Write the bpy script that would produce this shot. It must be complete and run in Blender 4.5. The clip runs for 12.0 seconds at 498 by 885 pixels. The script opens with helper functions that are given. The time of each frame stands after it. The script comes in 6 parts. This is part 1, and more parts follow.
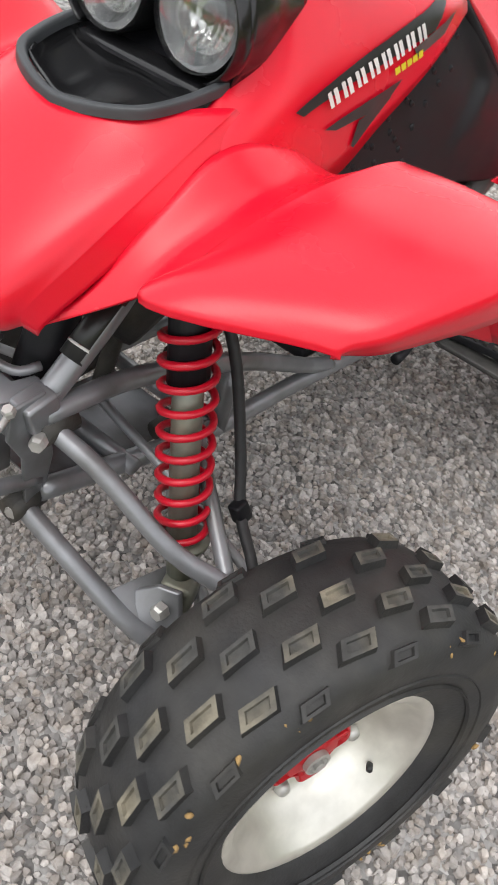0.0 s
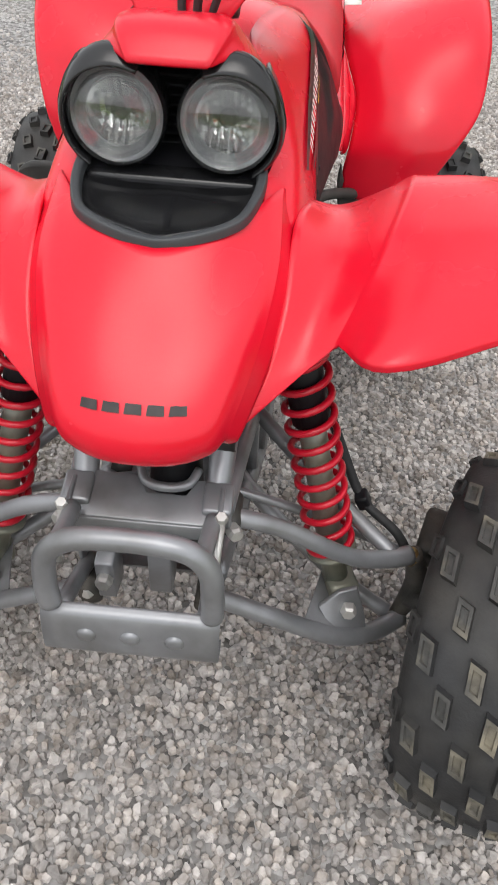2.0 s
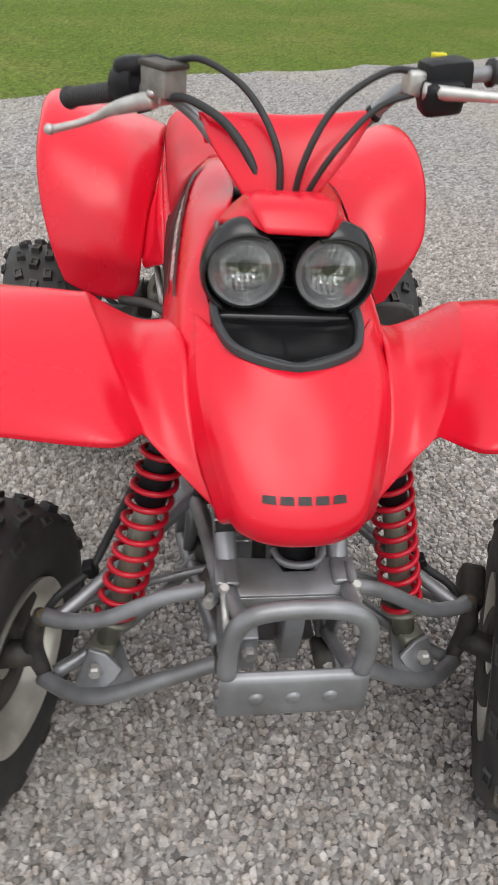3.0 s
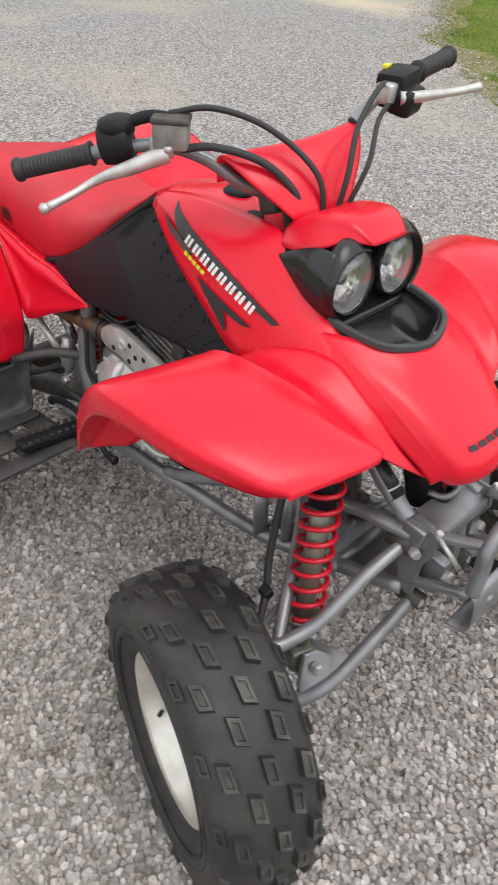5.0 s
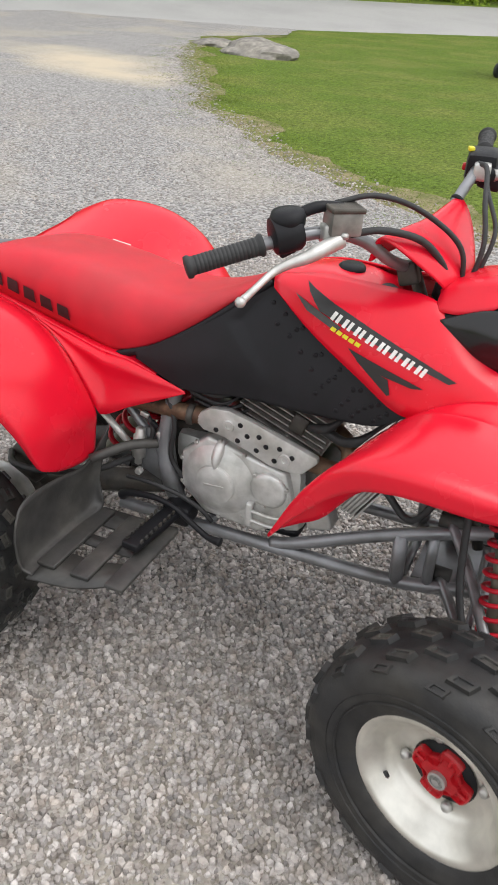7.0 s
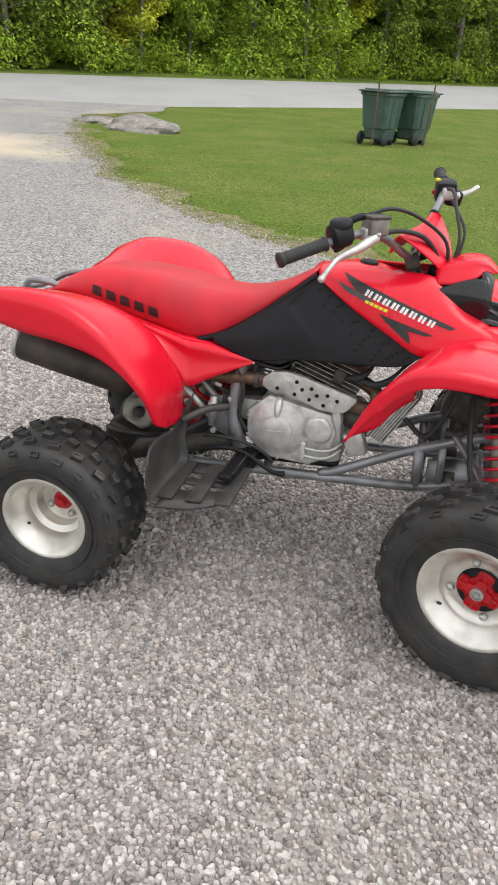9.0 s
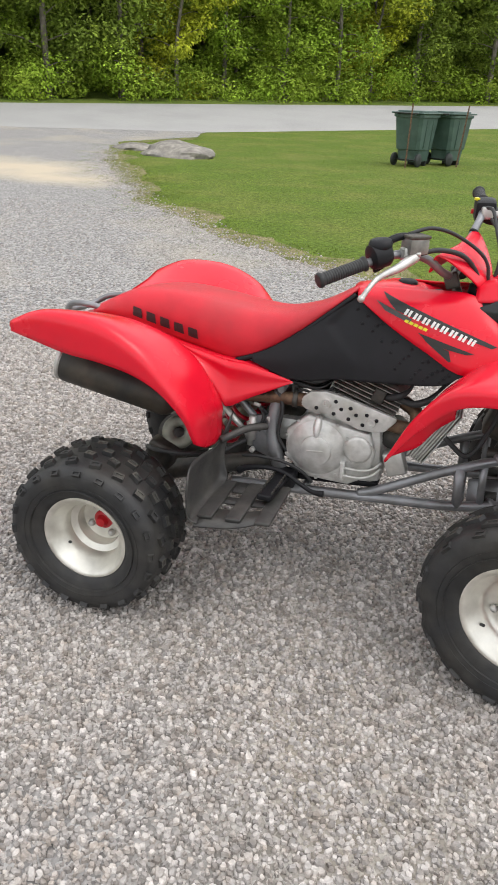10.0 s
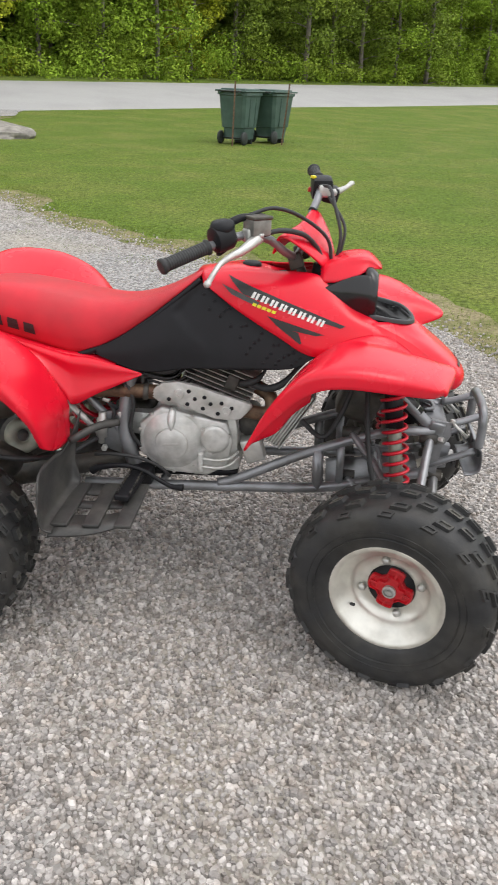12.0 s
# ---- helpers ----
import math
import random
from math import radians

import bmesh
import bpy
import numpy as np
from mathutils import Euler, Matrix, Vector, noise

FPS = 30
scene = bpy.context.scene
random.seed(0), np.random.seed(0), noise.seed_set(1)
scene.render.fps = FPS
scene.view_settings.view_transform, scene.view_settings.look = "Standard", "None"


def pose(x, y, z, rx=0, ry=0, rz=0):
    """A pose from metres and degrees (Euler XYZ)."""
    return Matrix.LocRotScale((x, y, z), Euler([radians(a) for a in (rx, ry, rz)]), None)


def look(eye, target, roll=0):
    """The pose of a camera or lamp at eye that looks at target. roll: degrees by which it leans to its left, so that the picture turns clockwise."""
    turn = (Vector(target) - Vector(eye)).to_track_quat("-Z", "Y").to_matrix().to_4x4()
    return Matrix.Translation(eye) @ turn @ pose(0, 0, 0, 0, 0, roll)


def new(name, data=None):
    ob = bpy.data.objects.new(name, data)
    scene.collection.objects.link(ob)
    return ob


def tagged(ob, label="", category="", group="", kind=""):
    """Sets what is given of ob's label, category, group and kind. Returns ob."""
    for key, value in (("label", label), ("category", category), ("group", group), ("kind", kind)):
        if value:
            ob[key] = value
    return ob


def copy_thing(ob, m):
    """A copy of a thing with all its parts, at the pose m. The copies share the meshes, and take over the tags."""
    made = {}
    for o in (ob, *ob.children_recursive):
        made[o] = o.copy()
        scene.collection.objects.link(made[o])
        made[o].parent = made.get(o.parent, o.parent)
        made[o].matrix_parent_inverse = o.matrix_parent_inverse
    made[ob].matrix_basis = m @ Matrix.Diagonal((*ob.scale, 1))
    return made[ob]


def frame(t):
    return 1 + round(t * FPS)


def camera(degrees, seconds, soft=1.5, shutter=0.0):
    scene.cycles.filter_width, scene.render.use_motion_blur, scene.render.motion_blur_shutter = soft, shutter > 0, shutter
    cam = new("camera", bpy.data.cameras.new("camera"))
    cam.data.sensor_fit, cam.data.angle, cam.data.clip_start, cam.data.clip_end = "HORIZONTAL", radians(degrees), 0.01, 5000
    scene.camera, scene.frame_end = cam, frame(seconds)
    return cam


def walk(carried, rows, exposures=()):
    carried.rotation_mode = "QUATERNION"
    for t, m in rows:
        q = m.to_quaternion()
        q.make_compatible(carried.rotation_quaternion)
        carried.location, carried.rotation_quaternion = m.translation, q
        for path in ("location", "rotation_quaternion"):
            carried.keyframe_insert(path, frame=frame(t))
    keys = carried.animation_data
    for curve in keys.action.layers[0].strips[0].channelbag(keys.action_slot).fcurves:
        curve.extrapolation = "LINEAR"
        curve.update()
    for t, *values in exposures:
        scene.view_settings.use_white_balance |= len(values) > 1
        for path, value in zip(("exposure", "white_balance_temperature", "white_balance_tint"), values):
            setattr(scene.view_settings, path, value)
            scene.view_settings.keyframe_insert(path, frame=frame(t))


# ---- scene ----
cam = camera(36.1, 12.0, 1.5, 0.3)
METRES, EYE, TILT, LEAN, TURN = 8.0, 1.5, 0.0, 0.0, 0.0
PATH = [
    (0, (1.164, 0.582, 1.179), (-0.11, -0.092, -0.207), 14.9),
    (0.5, (1.227, 0.433, 1.186), (-0.156, 0.051, -0.207), 14.7),
    (0.8, (1.367, 0.286, 1.223), (-0.118, 0.180, -0.112), 16.7),
    (1, (1.439, 0.208, 1.235), (-0.066, 0.182, -0.082), 16.4),
    (1.3, (1.463, 0.152, 1.232), (-0.022, 0.148, -0.108), 13.0),
    (1.5, (1.424, 0.144, 1.228), (-0.036, 0.135, -0.14), 9.2),
    (1.8, (1.389, 0.138, 1.254), (-0.059, 0.108, -0.125), 5.5),
    (2, (1.371, 0.138, 1.267), (-0.085, 0.092, -0.104), 4.0),
    (2.3, (1.361, 0.104, 1.280), (-0.128, 0.065, -0.055), 3.0),
    (2.5, (1.382, 0.05, 1.303), (-0.139, 0.045, 0.004), 3.3),
    (2.8, (1.446, -0.101, 1.328), (-0.133, 0.075, 0.113), 5.9),
    (3, (1.514, -0.218, 1.371), (-0.085, 0.081, 0.206), 6.3),
    (3.2, (1.535, -0.308, 1.397), (-0.069, 0.029, 0.25), 6.1),
    (4.8, (1.237, -0.966, 1.458), (0.129, 0.184, 0.254), 4.2),
    (5, (1.188, -1.014, 1.466), (0.102, 0.166, 0.271), 3.6),
    (5.3, (1.059, -1.030, 1.438), (-0.031, 0.151, 0.248), 2.0),
    (5.5, (0.957, -1.041, 1.442), (-0.14, 0.142, 0.26), 0.1),
    (5.8, (0.866, -1.069, 1.449), (-0.181, 0.192, 0.303), -0.4),
    (6, (0.767, -1.142, 1.451), (-0.206, 0.207, 0.341), -0.2),
    (6.5, (0.596, -1.315, 1.483), (-0.2, 0.186, 0.427), 2.8),
    (6.7, (0.61, -1.359, 1.481), (-0.133, 0.169, 0.425), 3.9),
    (8.5, (0.461, -2.121, 1.46), (0.051, -0.398, 0.531), 2.4),
    (9, (0.42, -2.238, 1.484), (-0.021, -0.502, 0.595), 3.6),
    (9.5, (0.394, -2.274, 1.491), (-0.136, -0.545, 0.636), 3.5),
    (10, (0.406, -2.248, 1.482), (-0.128, -0.516, 0.638), 2.3),
    (10.3, (0.443, -2.238, 1.487), (0.008, -0.476, 0.647), 1.8),
    (10.5, (0.467, -2.237, 1.493), (0.131, -0.451, 0.658), 1.8),
    (11, (0.504, -2.219, 1.491), (0.345, -0.408, 0.657), 1.8),
    (11.5, (0.452, -2.205, 1.482), (0.358, -0.395, 0.637), 2.5),
    (12, (0.371, -2.16, 1.473), (0.223, -0.366, 0.601), 2.9),
]
walk(cam, [(t, look(eye, target, roll)) for t, eye, target, roll in PATH], [(0.0, 0.62), (0.7, 0.58), (1.5, 0.54), (2.2, 0.44), (3.0, 0.33), (5.0, 0.46), (6.5, 0.52), (9.5, 0.56), (12.0, 0.56)])

# ---- light ----
SUN_ELEVATION, SUN_ROTATION = 66.0, 92.0
world = bpy.data.worlds.new("overcast_sky")
scene.world = world
world.use_nodes = True
wn, wl = world.node_tree.nodes, world.node_tree.links
sky = wn.new("ShaderNodeTexSky")
sky.sky_type, sky.sun_disc = "NISHITA", False
sky.sun_elevation, sky.sun_rotation = radians(SUN_ELEVATION), radians(SUN_ROTATION)
sky.air_density, sky.dust_density, sky.ozone_density = 1.0, 4.0, 1.0
cloud = wn.new("ShaderNodeHueSaturation")
cloud.inputs["Saturation"].default_value = 0.22
wl.new(sky.outputs[0], cloud.inputs["Color"])
veil = wn.new("ShaderNodeMix")
veil.data_type = "RGBA"
veil.inputs["Factor"].default_value = 0.6
wl.new(cloud.outputs[0], veil.inputs["A"])
veil.inputs["B"].default_value = (6.4, 6.5, 6.6, 1)
wl.new(veil.outputs["Result"], wn["Background"].inputs["Color"])
wn["Background"].inputs["Strength"].default_value = 0.180
sun_data = bpy.data.lights.new("sun", "SUN")
sun_data.energy, sun_data.angle, sun_data.color = 0.5, radians(40), (1.0, 0.97, 0.92)
sun = new("sun", sun_data)
sun_way = Vector((math.sin(radians(SUN_ROTATION)) * math.cos(radians(SUN_ELEVATION)), math.cos(radians(SUN_ROTATION)) * math.cos(radians(SUN_ELEVATION)), math.sin(radians(SUN_ELEVATION))))
sun.matrix_world = look(sun_way * 20, (0, 0, 0))


# ---- materials ----
def material(name, base, rough=0.5, metal=0.0, noise_scale=0.0, spread=0.15, bump=0.0, bump_scale=200.0, tint=None, tint_amount=0.0, tint_scale=6.0, rough_spread=0.0, coat=0.0, jitter=0.0, island=False, specular=0.5):
    """A surface with grain (noise_scale, spread), large stains (tint) and fine relief (bump)."""
    m = bpy.data.materials.new(name)
    m.use_nodes = True
    n, l = m.node_tree.nodes, m.node_tree.links
    p = n["Principled BSDF"]
    p.inputs["Roughness"].default_value, p.inputs["Metallic"].default_value = rough, metal
    p.inputs["Coat Weight"].default_value = coat
    p.inputs["Specular IOR Level"].default_value = specular
    where = n.new("ShaderNodeTexCoord")
    colour = n.new("ShaderNodeRGB")
    colour.outputs[0].default_value = (*base, 1)
    out = colour.outputs[0]

    def noise_of(scale, detail=4.0):
        t = n.new("ShaderNodeTexNoise")
        t.inputs["Scale"].default_value, t.inputs["Detail"].default_value = scale, detail
        l.new(where.outputs["Object"], t.inputs["Vector"])
        return t.outputs["Fac"]

    def ranged(source, a, b, lo=0.3, hi=0.7):
        r = n.new("ShaderNodeMapRange")
        for key, value in (("From Min", lo), ("From Max", hi), ("To Min", a), ("To Max", b)):
            r.inputs[key].default_value = value
        l.new(source, r.inputs["Value"])
        return r.outputs[0]

    def value_of(source, factor):
        h = n.new("ShaderNodeHueSaturation")
        l.new(source, h.inputs["Color"])
        l.new(factor, h.inputs["Value"])
        return h.outputs[0]

    if tint:
        mix = n.new("ShaderNodeMix")
        mix.data_type = "RGBA"
        l.new(ranged(noise_of(tint_scale, 6.0), 0.0, tint_amount, 0.42, 0.68), mix.inputs["Factor"])
        l.new(out, mix.inputs["A"])
        mix.inputs["B"].default_value = (*tint, 1)
        out = mix.outputs["Result"]
    if noise_scale:
        out = value_of(out, ranged(noise_of(noise_scale), 1 - spread, 1 + spread))
    if jitter:
        source = n.new("ShaderNodeNewGeometry").outputs["Random Per Island"] if island else n.new("ShaderNodeObjectInfo").outputs["Random"]
        out = value_of(out, ranged(source, 1 - jitter, 1 + jitter, 0.0, 1.0))
    l.new(out, p.inputs["Base Color"])
    if rough_spread:
        l.new(ranged(noise_of(noise_scale or 20.0), max(0.02, rough - rough_spread), min(1.0, rough + rough_spread)), p.inputs["Roughness"])
    if bump:
        b = n.new("ShaderNodeBump")
        b.inputs["Strength"].default_value, b.inputs["Distance"].default_value = 1.0, bump
        l.new(noise_of(bump_scale), b.inputs["Height"])
        l.new(b.outputs[0], p.inputs["Normal"])
    return m


RED = material("red_plastic", (0.66, 0.006, 0.024), 0.25, specular=0.42, noise_scale=9, spread=0.05, bump=0.00012, bump_scale=700, rough_spread=0.05)
SEAT_RED = material("seat_vinyl", (0.52, 0.010, 0.024), 0.5, noise_scale=14, spread=0.10, bump=0.0005, bump_scale=900, tint=(0.40, 0.03, 0.035), tint_amount=0.5)
SPRING_RED = material("red_spring_paint", (0.52, 0.006, 0.022), 0.3, noise_scale=30, spread=0.12)
HUB_RED = material("red_hub_paint", (0.42, 0.006, 0.012), 0.35, noise_scale=40, spread=0.15)
BLACK = material("black_plastic", (0.011, 0.011, 0.013), 0.48, specular=0.22, noise_scale=20, spread=0.2, bump=0.0002, bump_scale=800, rough_spread=0.08)
GLOSS_BLACK = material("gloss_black_plastic", (0.012, 0.012, 0.013), 0.2, noise_scale=20, spread=0.2, rough_spread=0.05)
WORN_BLACK = material("worn_black_plastic", (0.034, 0.033, 0.032), 0.55, noise_scale=30, spread=0.3, bump=0.0004, bump_scale=300, tint=(0.085, 0.080, 0.070), tint_amount=0.45, tint_scale=14)
SCOOP_GREY = material("dark_grey_plastic", (0.040, 0.043, 0.047), 0.5, noise_scale=20, spread=0.15, bump=0.0002, bump_scale=900)
RUBBER = material("rubber", (0.022, 0.022, 0.023), 0.62, noise_scale=60, spread=0.25, bump=0.0003, bump_scale=500)
TYRE = material("tyre_rubber", (0.022, 0.022, 0.023), 0.56, specular=0.42, noise_scale=25, spread=0.3, bump=0.0006, bump_scale=220, tint=(0.060, 0.054, 0.044), tint_amount=0.4, tint_scale=9)
LUG = material("worn_tread_rubber", (0.050, 0.049, 0.046), 0.75, noise_scale=50, spread=0.35, bump=0.0006, bump_scale=240, tint=(0.24, 0.21, 0.15), tint_amount=0.75, tint_scale=14)
LUG_DARK = material("dark_tread_rubber", (0.024, 0.024, 0.024), 0.7, noise_scale=50, spread=0.35, bump=0.0006, bump_scale=240, tint=(0.15, 0.14, 0.115), tint_amount=0.5, tint_scale=14)
VERGE = material("sandy_worn_verge", (0.24, 0.205, 0.12), 0.95, specular=0.15, noise_scale=30, spread=0.3, bump=0.01, bump_scale=50, tint=(0.105, 0.125, 0.032), tint_amount=0.95, tint_scale=3.5)
MUD = material("dried_mud", (0.30, 0.19, 0.075), 0.95, noise_scale=60, spread=0.4, bump=0.001, bump_scale=300)
LENS_EDGE = material("frosted_lens_edge", (0.20, 0.205, 0.21), 0.22, noise_scale=40, spread=0.15)
GRIME = material("grimy_bare_metal", (0.11, 0.10, 0.085), 0.6, 0.4, noise_scale=30, spread=0.35, tint=(0.09, 0.08, 0.06), tint_amount=0.7, tint_scale=18)
ALLOY = material("brushed_alloy", (0.74, 0.72, 0.66), 0.40, 0.8, noise_scale=18, spread=0.10, tint=(0.45, 0.43, 0.38), tint_amount=0.5, tint_scale=16, rough_spread=0.1)
STEEL = material("silver_frame_paint", (0.27, 0.275, 0.29), 0.38, 0.55, noise_scale=16, spread=0.16, tint=(0.12, 0.115, 0.11), tint_amount=0.7, tint_scale=9, rough_spread=0.1)
BRIGHT = material("bright_steel", (0.52, 0.51, 0.49), 0.45, 0.7, noise_scale=40, spread=0.15)
CAST = material("cast_aluminium", (0.58, 0.575, 0.56), 0.42, 0.45, noise_scale=40, spread=0.15, bump=0.0003, bump_scale=500, tint=(0.30, 0.29, 0.25), tint_amount=0.5, tint_scale=18)
FIN_GREY = material("grey_cast_fins", (0.27, 0.265, 0.25), 0.5, 0.5, noise_scale=40, spread=0.25, tint=(0.12, 0.11, 0.09), tint_amount=0.5, tint_scale=14)
DARK_CAST = material("sooty_cast_metal", (0.052, 0.050, 0.047), 0.55, 0.4, noise_scale=40, spread=0.3, bump=0.0005, bump_scale=300, tint=(0.11, 0.09, 0.065), tint_amount=0.5, tint_scale=14)
SHOCK_GREY = material("grey_green_shock_body", (0.20, 0.205, 0.17), 0.45, 0.4, noise_scale=30, spread=0.2, tint=(0.26, 0.23, 0.16), tint_amount=0.5, tint_scale=20)
RUST = material("rusty_pipe", (0.10, 0.055, 0.036), 0.6, 0.5, noise_scale=40, spread=0.4, tint=(0.25, 0.17, 0.10), tint_amount=0.7, tint_scale=24)
MUFFLER = material("matt_black_muffler", (0.030, 0.029, 0.027), 0.55, 0.3, noise_scale=18, spread=0.3, tint=(0.13, 0.10, 0.07), tint_amount=0.45, tint_scale=7)
DECAL_BLACK = material("decal_black", (0.020, 0.020, 0.020), 0.35, noise_scale=40, spread=0.2)
DECAL_GREY = material("decal_dark_grey", (0.055, 0.055, 0.055), 0.4, noise_scale=60, spread=0.3)
DECAL_WHITE = material("decal_white", (0.72, 0.72, 0.70), 0.4, noise_scale=60, spread=0.1)
DECAL_YELLOW = material("decal_yellow", (0.70, 0.62, 0.02), 0.4, noise_scale=60, spread=0.1)
PRINT = material("faded_print", (0.022, 0.016, 0.016), 0.5, noise_scale=120, spread=0.4)
PAPER = material("white_label", (0.68, 0.67, 0.62), 0.5, noise_scale=50, spread=0.12)
BRASS = material("brass_bolt", (0.35, 0.24, 0.10), 0.45, 0.8, noise_scale=60, spread=0.3)
BIN_GREEN = material("green_bin_plastic", (0.045, 0.085, 0.070), 0.5, noise_scale=6, spread=0.15, tint=(0.09, 0.13, 0.11), tint_amount=0.4, tint_scale=3)
BIN_DARK = material("dark_bin_plastic", (0.020, 0.024, 0.022), 0.6, noise_scale=10, spread=0.2)
BARK = material("tree_bark", (0.15, 0.13, 0.105), 0.85, noise_scale=5, spread=0.35, bump=0.01, bump_scale=18)
ROCK = material("weathered_rock", (0.185, 0.172, 0.155), 0.85, noise_scale=9, spread=0.3, bump=0.01, bump_scale=14, tint=(0.36, 0.33, 0.28), tint_amount=0.5, tint_scale=2.5)


def glass_material(name):
    """Thin clear glass: see-through, with gloss that grows at a glancing angle."""
    m = bpy.data.materials.new(name)
    m.use_nodes = True
    n, l = m.node_tree.nodes, m.node_tree.links
    n.remove(n["Principled BSDF"])
    clear, gloss, mix, edge = n.new("ShaderNodeBsdfTransparent"), n.new("ShaderNodeBsdfGlossy"), n.new("ShaderNodeMixShader"), n.new("ShaderNodeLayerWeight")
    clear.inputs["Color"].default_value = (0.985, 0.988, 0.988, 1)
    gloss.inputs["Roughness"].default_value = 0.04
    edge.inputs["Blend"].default_value = 0.35
    amount = n.new("ShaderNodeMapRange")
    for key, value in (("From Min", 0.0), ("From Max", 1.0), ("To Min", 0.05), ("To Max", 0.3)):
        amount.inputs[key].default_value = value
    l.new(edge.outputs["Facing"], amount.inputs["Value"])
    l.new(amount.outputs[0], mix.inputs[0])
    l.new(clear.outputs[0], mix.inputs[1])
    l.new(gloss.outputs[0], mix.inputs[2])
    l.new(mix.outputs[0], n["Material Output"].inputs["Surface"])
    return m


GLASS = glass_material("lamp_glass")
CHROME = material("lamp_reflector", (0.80, 0.80, 0.79), 0.16, 0.9, noise_scale=55, spread=0.15)


def leaf_material(name, base, jitter):
    m = material(name, base, 0.8, specular=0.12, noise_scale=0.35, spread=0.3, jitter=jitter, island=True, tint=(0.21, 0.27, 0.030), tint_amount=0.8, tint_scale=0.5)
    p = m.node_tree.nodes["Principled BSDF"]
    p.inputs["Subsurface Weight"].default_value = 0.0
    p.inputs["Transmission Weight"].default_value = 0.0
    return m


LEAF = [leaf_material("spring_leaves", (0.205, 0.31, 0.030), 0.5), leaf_material("deep_leaves", (0.145, 0.205, 0.030), 0.5), leaf_material("yellow_leaves", (0.37, 0.40, 0.030), 0.4)]
GRASS = material("lawn_soil_and_grass", (0.100, 0.150, 0.022), 0.9, specular=0.15, noise_scale=26, spread=0.5, bump=0.02, bump_scale=60, tint=(0.165, 0.180, 0.045), tint_amount=0.75, tint_scale=0.8)
BLADE = material("grass_blades", (0.150, 0.208, 0.031), 0.8, specular=0.15, tint=(0.185, 0.245, 0.045), tint_amount=0.6, tint_scale=0.6, jitter=0.5, island=True, noise_scale=2.2, spread=0.5)
ASPHALT = material("pale_worn_asphalt", (0.33, 0.325, 0.315), 0.85, noise_scale=60, spread=0.12, bump=0.003, bump_scale=150, tint=(0.26, 0.255, 0.25), tint_amount=0.5, tint_scale=0.5)
STONE = material("crushed_limestone", (0.400, 0.374, 0.356), 0.9, specular=0.25, noise_scale=90, spread=0.22, jitter=0.38, island=True, bump=0.0006, bump_scale=400, tint=(0.26, 0.215, 0.175), tint_amount=0.65, tint_scale=28)


def gravel_material():
    """Packed fine gravel between the loose stones: cells of two sizes with dust and worn patches."""
    m = bpy.data.materials.new("packed_gravel")
    m.use_nodes = True
    n, l = m.node_tree.nodes, m.node_tree.links
    p = n["Principled BSDF"]
    p.inputs["Roughness"].default_value = 0.9
    where = n.new("ShaderNodeTexCoord")
    cells = n.new("ShaderNodeTexVoronoi")
    cells.inputs["Scale"].default_value = 62
    l.new(where.outputs["Object"], cells.inputs["Vector"])
    ramp = n.new("ShaderNodeValToRGB")
    ramp.color_ramp.elements[0].color, ramp.color_ramp.elements[1].color = (0.113, 0.107, 0.103, 1), (0.445, 0.43, 0.418, 1)
    grey = n.new("ShaderNodeSeparateColor")
    l.new(cells.outputs["Color"], grey.inputs[0])
    l.new(grey.outputs[0], ramp.inputs[0])
    broad = n.new("ShaderNodeTexNoise")
    broad.inputs["Scale"].default_value, broad.inputs["Detail"].default_value = 0.55, 5
    l.new(where.outputs["Object"], broad.inputs["Vector"])
    amount = n.new("ShaderNodeMapRange")
    for key, value in (("From Min", 0.5), ("From Max", 0.72), ("To Min", 0.0), ("To Max", 0.65)):
        amount.inputs[key].default_value = value
    l.new(broad.outputs["Fac"], amount.inputs["Value"])
    mix = n.new("ShaderNodeMix")
    mix.data_type = "RGBA"
    l.new(amount.outputs[0], mix.inputs["Factor"])
    l.new(ramp.outputs[0], mix.inputs["A"])
    mix.inputs["B"].default_value = (0.42, 0.37, 0.29, 1)
    # bare sandy patch where the drive widens
    spot = n.new("ShaderNodeMapping")
    spot.vector_type = "TEXTURE"
    spot.inputs["Location"].default_value, spot.inputs["Rotation"].default_value, spot.inputs["Scale"].default_value = (-7.6, 10.2, 0), (0, 0, radians(-35)), (3.6, 1.7, 3)
    l.new(where.outputs["Object"], spot.inputs["Vector"])
    ball = n.new("ShaderNodeTexGradient")
    ball.gradient_type = "SPHERICAL"
    l.new(spot.outputs[0], ball.inputs[0])
    rag = n.new("ShaderNodeMath")
    rag.operation = "MULTIPLY"
    l.new(ball.outputs["Fac"], rag.inputs[0])
    l.new(broad.outputs["Fac"], rag.inputs[1])
    soft = n.new("ShaderNodeMapRange")
    for key, value in (("From Min", 0.10), ("From Max", 0.36), ("To Min", 0.0), ("To Max", 0.85)):
        soft.inputs[key].default_value = value
    l.new(rag.outputs[0], soft.inputs["Value"])
    sand = n.new("ShaderNodeMix")
    sand.data_type = "RGBA"
    l.new(soft.outputs[0], sand.inputs["Factor"])
    l.new(mix.outputs["Result"], sand.inputs["A"])
    sand.inputs["B"].default_value = (0.58, 0.49, 0.36, 1)
    l.new(sand.outputs["Result"], p.inputs["Base Color"])
    b = n.new("ShaderNodeBump")
    b.invert = True
    b.inputs["Strength"].default_value, b.inputs["Distance"].default_value = 1.0, 0.012
    l.new(cells.outputs["Distance"], b.inputs["Height"])
    l.new(b.outputs[0], p.inputs["Normal"])
    return m


